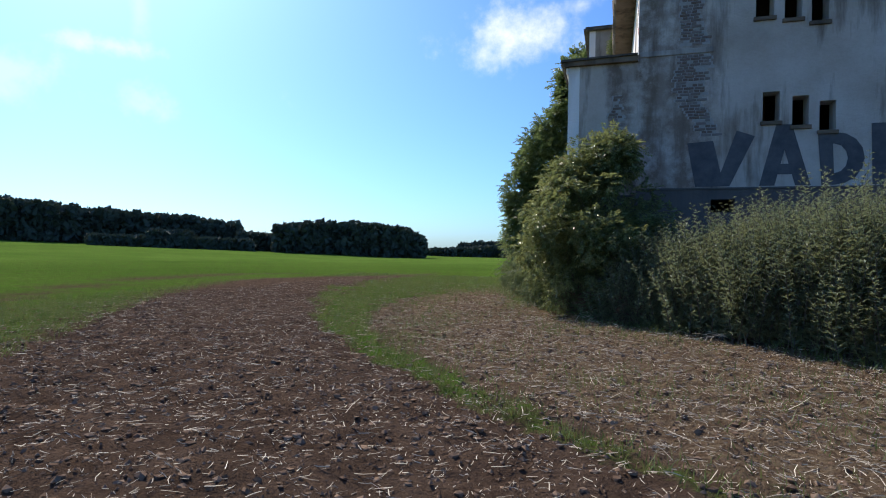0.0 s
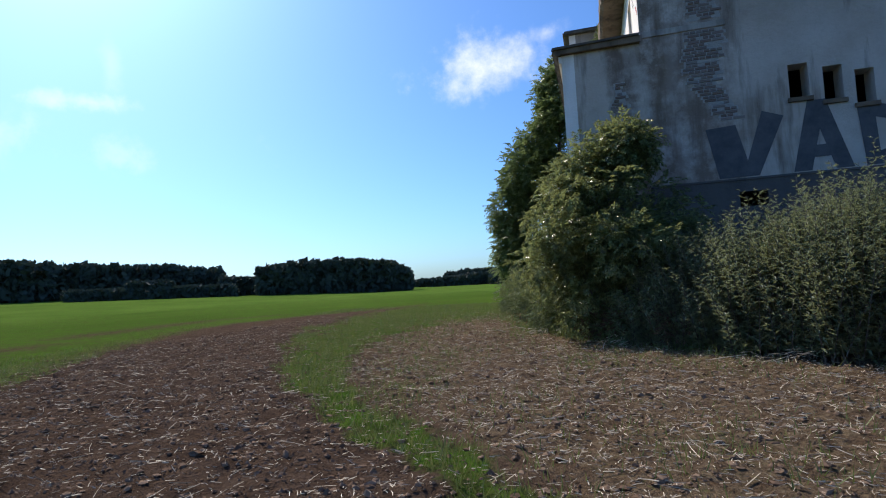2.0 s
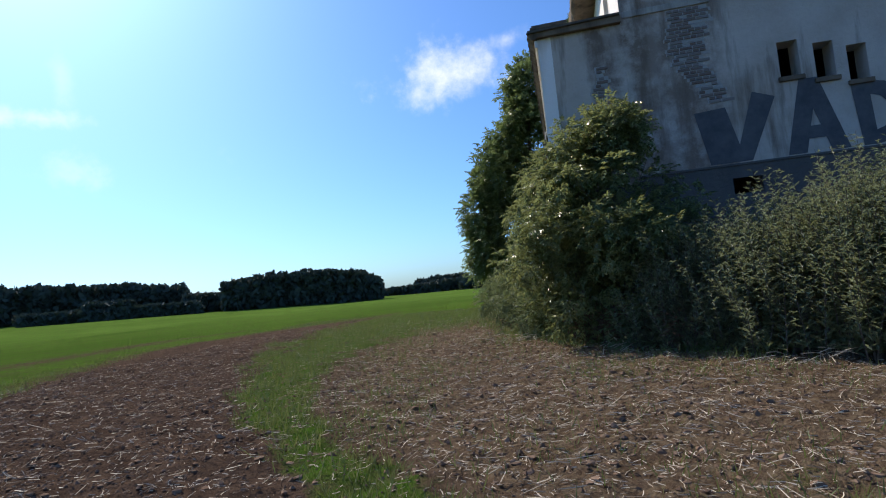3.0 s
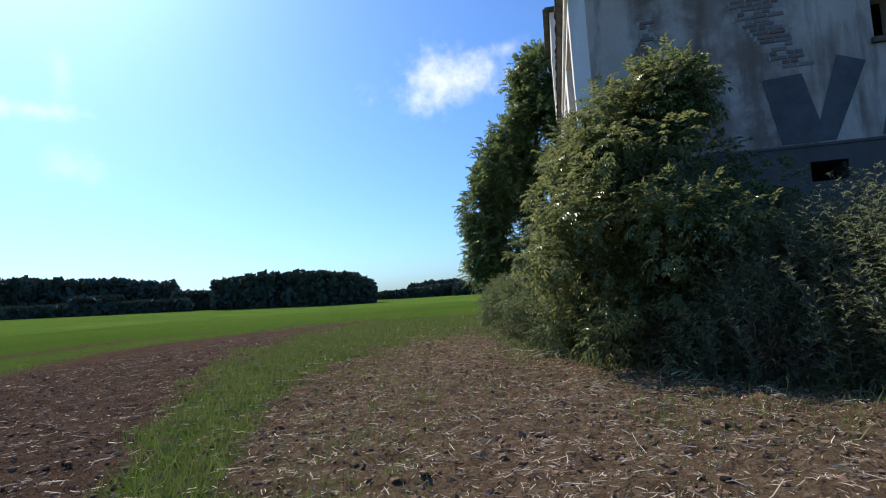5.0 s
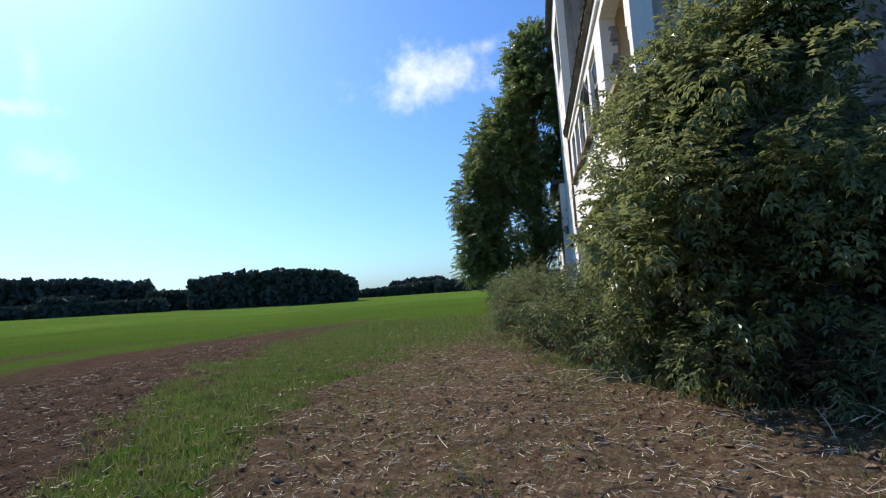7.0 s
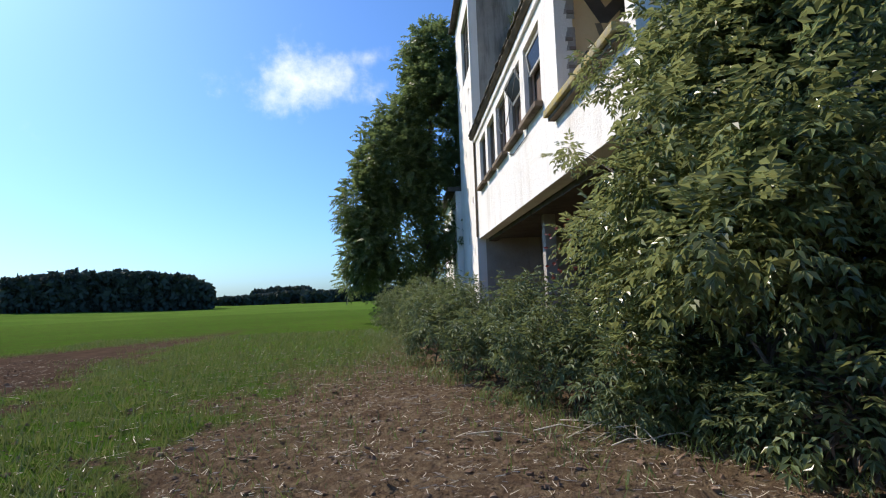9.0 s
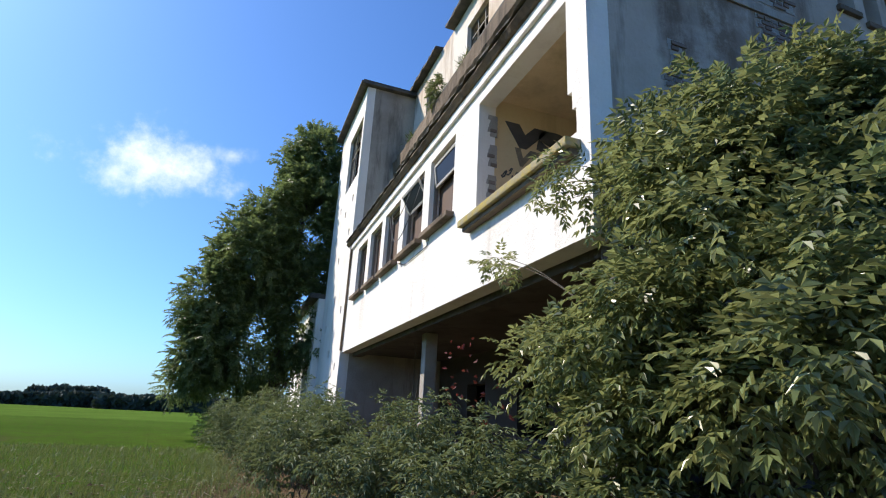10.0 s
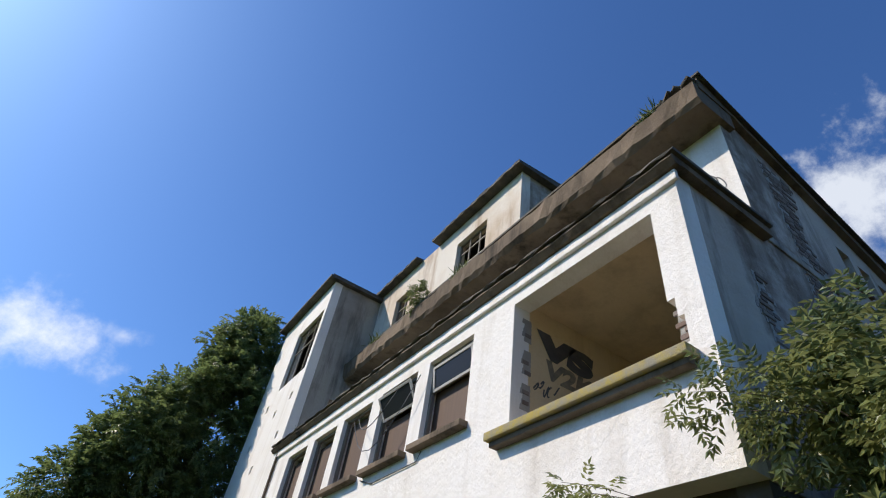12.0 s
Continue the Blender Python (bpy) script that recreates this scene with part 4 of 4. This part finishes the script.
rng = random.Random(17)
heap, wood = Heap(), Heap()
count = 0
while count < 1700:
    y = rng.uniform(8.5, 16.9)
    e = along(EDGE, y) + 0.25 + 0.25 * noise.noise((y * 1.1, 0, 4))
    x = e + abs(rng.gauss(0, 1.5))
    if x > 9.5 or (y > 15.0 and x < 2.0):
        continue
    h = weed_height(x, y) * rng.uniform(0.7, 1.12)
    for _ in range(rng.choice((3, 4, 5, 6))):
        weed_stem(heap, wood, rng, x + rng.gauss(0, 0.09), y + rng.gauss(0, 0.09), h * rng.uniform(0.6, 1.0))
    count += 1
thicket = wood.ob("weed_thicket", BARK)
heap.ob("foliage", WEED, thicket)
tagged(thicket, "dense tall grey-green mugwort thicket along the field edge", "weeds", kind="stuff")

# lower shrubs along the front of the house
LOWS = [(1.35, 15.05, 0.55, 0.75, LOW), (0.45, 16.2, 0.6, 0.95, LOW), (-0.35, 17.35, 0.6, 0.9, LOW), (-0.85, 18.6, 0.7, 1.1, LOW), (-1.4, 20.2, 0.75, 1.25, LOW), (-1.75, 22.0, 0.8, 1.4, LOW),
        (-1.8, 24.2, 0.9, 1.6, LOW), (-2.0, 26.6, 1.0, 1.6, LOW), (-0.5, 20.5, 0.9, 1.4, LOW), (-0.6, 23.5, 1.0, 1.6, LOW), (-2.3, 29.4, 1.1, 1.6, LOW), (-2.6, 32.6, 1.2, 1.5, LOW), (-1.0, 27.5, 1.1, 1.6, LOW), (-3.0, 36, 1.3, 1.5, LOW)]
for n, (x, y, r, h, mat) in enumerate(LOWS):
    shrub("low_shrub", (x, y), 6, [((x, y, h * 0.5), (r, r, h * 0.52)), ((x + r * 0.3, y - r * 0.35, h * 0.62), (r * 0.5, r * 0.5, h * 0.45)), ((x - r * 0.4, y + r * 0.3, h * 0.4), (r * 0.6, r * 0.6, h * 0.42))],
          int(1500 * r), 2, 0.12, 0.085, 0.03, mat, "low bushy grey-green shrub on the rough verge", "shrub", 40 + n, 0.25, 0.014, 2, 0.6, 9, 0.2)
for n, (x, y) in enumerate(((0.95, 15.25), (0.45, 15.8), (1.75, 14.35))):
    shrub("withered_weed", (x, y), 5, [((x, y, 0.35), (0.4, 0.35, 0.38))], 420, 1, 0.1, 0.11, 0.03, RUSTY, "withered brown weed clump under the bush", "weeds", 70 + n, 0.2, 0.01, 1)
shrub("red_creeper", (0.1, 21.2), 3, [((0.0, 21.0, 1.9), (0.25, 0.5, 0.7)), ((0.1, 20.2, 1.5), (0.2, 0.5, 0.5))], 60, 1, 0.1, 0.08, 0.05, VINE, "red-leaved creeper hanging before the undercroft", "creeper", 77, 0.2, 0.01, 1)


def dry_stalks(x, y, count, spread_x, seed):
    """A loose heap of pale dead stalks lying at the foot of the bushes."""
    rng = random.Random(seed)
    top = new("dead_stalks")
    top.location = (x, y, 0)
    heap = Heap()
    for _ in range(count):
        a, l = rng.gauss(0.5, 0.7), rng.uniform(0.15, 0.55)
        c = Vector((rng.gauss(0, spread_x), rng.gauss(0, 0.16), 0))
        c.z = relief(x + c.x, y + c.y) + rng.uniform(0.01, 0.12)
        d = Vector((math.cos(a), math.sin(a), rng.gauss(0.05, 0.14))) * l
        heap.add(*tube([c - d / 2, c + Vector((0, 0, rng.uniform(0.0, 0.04))), c + d / 2], [0.006, 0.005, 0.003], 4))
    tagged(heap.ob("dry_litter", STRAW, top), kind="stuff")
    return tagged(top, "heap of pale dry stalks fallen beside the bushes", "stalks", "dry stalks")


dry_stalks(1.05, 15.05, 34, 0.4, 301)
dry_stalks(3.05, 12.85, 26, 0.4, 302)
dry_stalks(-0.75, 16.95, 18, 0.3, 303)

# plants that root on the roofs
shrub("roof_sapling", (1.24, 26.6), 2, [((1.24, 26.6, 10.3), (0.2, 0.22, 0.5))], 150, 3, 0.16, 0.12, 0.04, LOW, "young green sapling growing from the eaves gutter", "sapling", 80, 0.2, 0.012, 1)
bpy.data.objects["roof_sapling"].location.z = 0
for n, (x, y, z) in enumerate(((0.25, 29.6, ROOF + 0.2), (0.3, 28.9, ROOF + 0.2), (1.3, 24.6, TOP + 0.45), (1.32, 18.7, TOP + 0.5), (1.3, 29.0, TOP + 0.45))):
    h = Heap()
    rng = random.Random(90 + n)
    for _ in range(150):
        d = rand_way(rng, 1.6)
        h.leaf(Vector((x + rng.gauss(0, 0.07), y + rng.gauss(0, 0.16), z - 0.05)), d, rand_way(rng), rng.uniform(0.1, 0.36), 0.02)
    tagged(h.ob("grass_tuft", GRASS if n != 3 else LOW), "tuft of grass rooted on the old roof edge", "grass", "roof tufts")

# broken tiles on the eaves corner
rng = random.Random(55)
for n in range(16):
    bm = box(bmesh.new(), (-0.09, -0.11, -0.02), (0.09, 0.11, 0.03), 0.012, 0.02)
    ob = part("roof_rubble", bm, FELT)
    ob.matrix_world = pose(1.3 + rng.uniform(-0.06, 0.2), 17.85 + abs(rng.gauss(0, 0.5)), TOP + 0.49 + rng.uniform(0, 0.05), rng.uniform(-30, 30), rng.uniform(-30, 30), rng.uniform(0, 180))
    tagged(ob, "dark broken roof tile lying on the eaves", "rubble", "roof rubble")

# ---- field litter ----
rng = random.Random(23)


def near_point():
    """A place on the ground near the walk, thinning out with distance."""
    while True:
        y = rng.uniform(3.6, 26)
        x = rng.uniform(-11.5, 6.5)
        keep = 1.0 / (1 + ((y - 5) / 9) ** 2 * 0.7)
        if x < along(EDGE, y) + 0.25 and rng.random() < keep:
            return x, y


heap = Heap()
n = 0
while n < 40000:
    x, y = near_point()
    g, d = growth(x, y)
    if rng.random() > (0.36 + 0.45 * d) * (1.1 - 0.7 * g):
        continue
    a, l, r = rng.uniform(0, math.pi), min(0.3, rng.lognormvariate(-3.2, 0.62)), rng.uniform(0.0013, 0.0036)
    z = relief(x, y) + 0.012
    e = Vector((math.cos(a), math.sin(a), rng.gauss(0, 0.16)))
    p = Vector((x, y, z + abs(e.z) * l * 0.5))
    b = e.cross(Vector((0, 0, 1))) * l * rng.uniform(-0.1, 0.1)
    heap.add(*tube([p - e * l / 2, p + b, p + e * l / 2], [r, r, r * 0.7], 3))
    n += 1
tagged(heap.ob("straw", STRAW), "pale chopped straw strewn over the tilled soil", "straw", kind="stuff")

heap = Heap()
bm = bmesh.new()
bmesh.ops.create_icosphere(bm, subdivisions=1, radius=1)
bm.verts.ensure_lookup_table()
ball = [v.co.copy() for v in bm.verts]
ballf = [tuple(v.index for v in f.verts) for f in bm.faces]
bm.free()
crumb = [Vector(q) for q in ((1, 0, 0), (-1, 0, 0), (0, 1, 0), (0, -1, 0), (0, 0, 1), (0, 0, -1))]
crumbf = [(0, 2, 4), (2, 1, 4), (1, 3, 4), (3, 0, 4), (2, 0, 5), (1, 2, 5), (3, 1, 5), (0, 3, 5)]
for n in range(60000):
    x, y = near_point()
    g, d = growth(x, y)
    if rng.random() < g * 0.8:
        continue
    r = min(0.03, rng.lognormvariate(-4.4, 0.5))
    z = relief(x, y)
    q = Vector((rng.uniform(0, 50), n * 0.37, 0))
    heap.add([Vector((x, y, z - r * 0.06)) + Vector((v.x * 1.15, v.y, v.z * 0.72)) * r * (1 + 1.3 * noise.noise(v * 1.9 + q)) for v in (ball if r > 0.022 else crumb)], ballf if r > 0.022 else crumbf)
tagged(heap.ob("soil_clods", CLOD), "crumbly brown clods of tilled soil", "clods", kind="stuff")

heap = Heap()
n = 0
while n < 60000:
    x, y = near_point() if n % 3 else (rng.uniform(-13, -1), rng.uniform(10, 32))
    g, d = growth(x, y)
    if x > along(EDGE, y) or rng.random() > max(0.0, g - 0.12) * (0.5 + 1.0 * noise.noise((x * 2.2, y * 2.2, 1)) + 0.35):
        continue
    h = rng.uniform(0.05, 0.15)
    a = rng.uniform(0, 2 * math.pi)
    s = Vector((math.cos(a), math.sin(a), 0)) * (0.0035 + 0.0002 * y)
    t = Vector((rng.gauss(0, 0.4), rng.gauss(0, 0.4), 1)) * h
    p = Vector((x, y, relief(x, y) - 0.01))
    heap.add([p - s, p + s, p + t], [(0, 1, 2)])
    n += 1
tagged(heap.ob("seedling_grass", GRASS), "bright green seedlings in uneven strips across the field", "grass", kind="stuff")

# taller rough grass along the edge of the thicket
heap = Heap()
for n in range(4200):
    y = rng.uniform(9, 30)
    if noise.noise((y * 0.9, 4, 2)) < -0.12:
        continue
    x = along(EDGE, y) + rng.gauss(0.1, 0.22)
    h = rng.uniform(0.06, 0.24)
    a = rng.uniform(0, 2 * math.pi)
    s = Vector((math.cos(a), math.sin(a), 0)) * 0.005
    p = Vector((x, y, relief(x, y) - 0.01))
    q = p + Vector((rng.gauss(0, 0.25), rng.gauss(0, 0.25), 0.6)) * h
    t = q + Vector((rng.gauss(0, 0.5), rng.gauss(0, 0.5), 0.4)) * h
    heap.add([p - s, p + s, q + s * 0.7, q - s * 0.7, t], [(0, 1, 2, 3), (3, 2, 4)])
tagged(heap.ob("verge_grass", GRASS), "rough tufted grass at the foot of the thicket", "grass", kind="stuff")

# ---- far woods ----
def far_wood(name, spans, label, seed):
    """A belt of trees: spans of (azimuth from, to, distance, height from, height to, rows)."""
    rng = random.Random(seed)
    heap = Heap()
    for a0, a1, dist, h0, h1, rows, step in spans:
        width = abs(radians(a1 - a0)) * dist
        for k in range(int(width / step)):
            f = k * step / width
            for r in range(rows):
                a = radians(a0 + (a1 - a0) * f) + rng.uniform(-0.3, 0.3) * step / dist
                d = dist + r * step * 1.6 + rng.uniform(-1.2, 1.2)
                h = (h0 + (h1 - h0) * f) * rng.uniform(0.92, 1.04) * (1.08 if rng.random() < 0.03 else 1)
                c = Vector((math.sin(a) * d, math.cos(a) * d, 0))
                c.z = lie(c.x, c.y)
                heap.add(*tube([c - Vector((0, 0, 0.5)), c + Vector((0, 0, h * 0.6)), c + Vector((0, 0, h * 0.9))], [step * 0.14, step * 0.12, step * 0.05], 5))
                for _ in range(130):
                    z = rng.uniform(0.0, 1) ** 0.9
                    w = step * 0.85 * math.sqrt(max(0.1, 1 - max(0.0, z - 0.7) ** 2 / 0.1)) * rng.uniform(0.4, 1)
                    q = rng.uniform(0, 6.283)
                    p = c + Vector((math.cos(q) * w, math.sin(q) * w, z * h))
                    s = step * rng.uniform(0.34, 0.56)
                    d1, d2 = rand_way(rng), rand_way(rng)
                    heap.add([p - d1 * s, p + d2 * s, p + d1 * s, p - d2 * s + Vector((0, 0, s * 0.3))], [(0, 1, 2), (0, 2, 3)])
    return tagged(heap.ob(name, WOODS), label, "woods", kind="stuff")


far_wood("poplar_wood", [(-34.1, -33.2, 299, 14.6, 13.6, 4, 3.0), (-33.6, -29.5, 300, 14.6, 17.4, 5, 3.0), (-30.2, -23.5, 301, 17.4, 18.0, 5, 3.0), (-24.2, -19.8, 301, 18.0, 15.8, 5, 3.0), (-20.6, -18.5, 300, 15.2, 11.0, 5, 3.0)], "dense dark plantation wood beyond the green field", 1)
far_wood("distant_wood", [(-82, -55.2, 330, 20, 20, 5, 3.6), (-56.6, -50.4, 326, 20, 18.0, 5, 3.6), (-51.4, -41.4, 332, 17.5, 16.5, 5, 3.6), (-42.4, -36.9, 332, 16.6, 13.5, 5, 3.6), (-50, -36, 300, 4.5, 5.5, 3, 3.0), (-45.5, -41.5, 302, 8.5, 8, 2, 3.2), (-37.8, -33.9, 312, 9.5, 8.5, 3, 3.4), (-53.0, -52.3, 320, 19, 19, 2, 3.2), (-46.3, -45.8, 322, 18, 18, 1, 3.0)], "long dark belt of woodland behind bushes", 2)
far_wood("distant_hedge", [(-18.9, -9.8, 400, 4.0, 9.0, 3, 4.0), (-15.2, -9.8, 430, 10, 12, 2, 5), (-10.2, 3.0, 380, 7, 9, 3, 4.5), (3, 60, 330, 10, 16, 2, 5.5)], "low distant hedgerow and trees on the horizon", 3)
far_wood("back_wood", [(60, 284, 420, 14, 14, 1, 9)], "distant treeline all round the fields", 4)
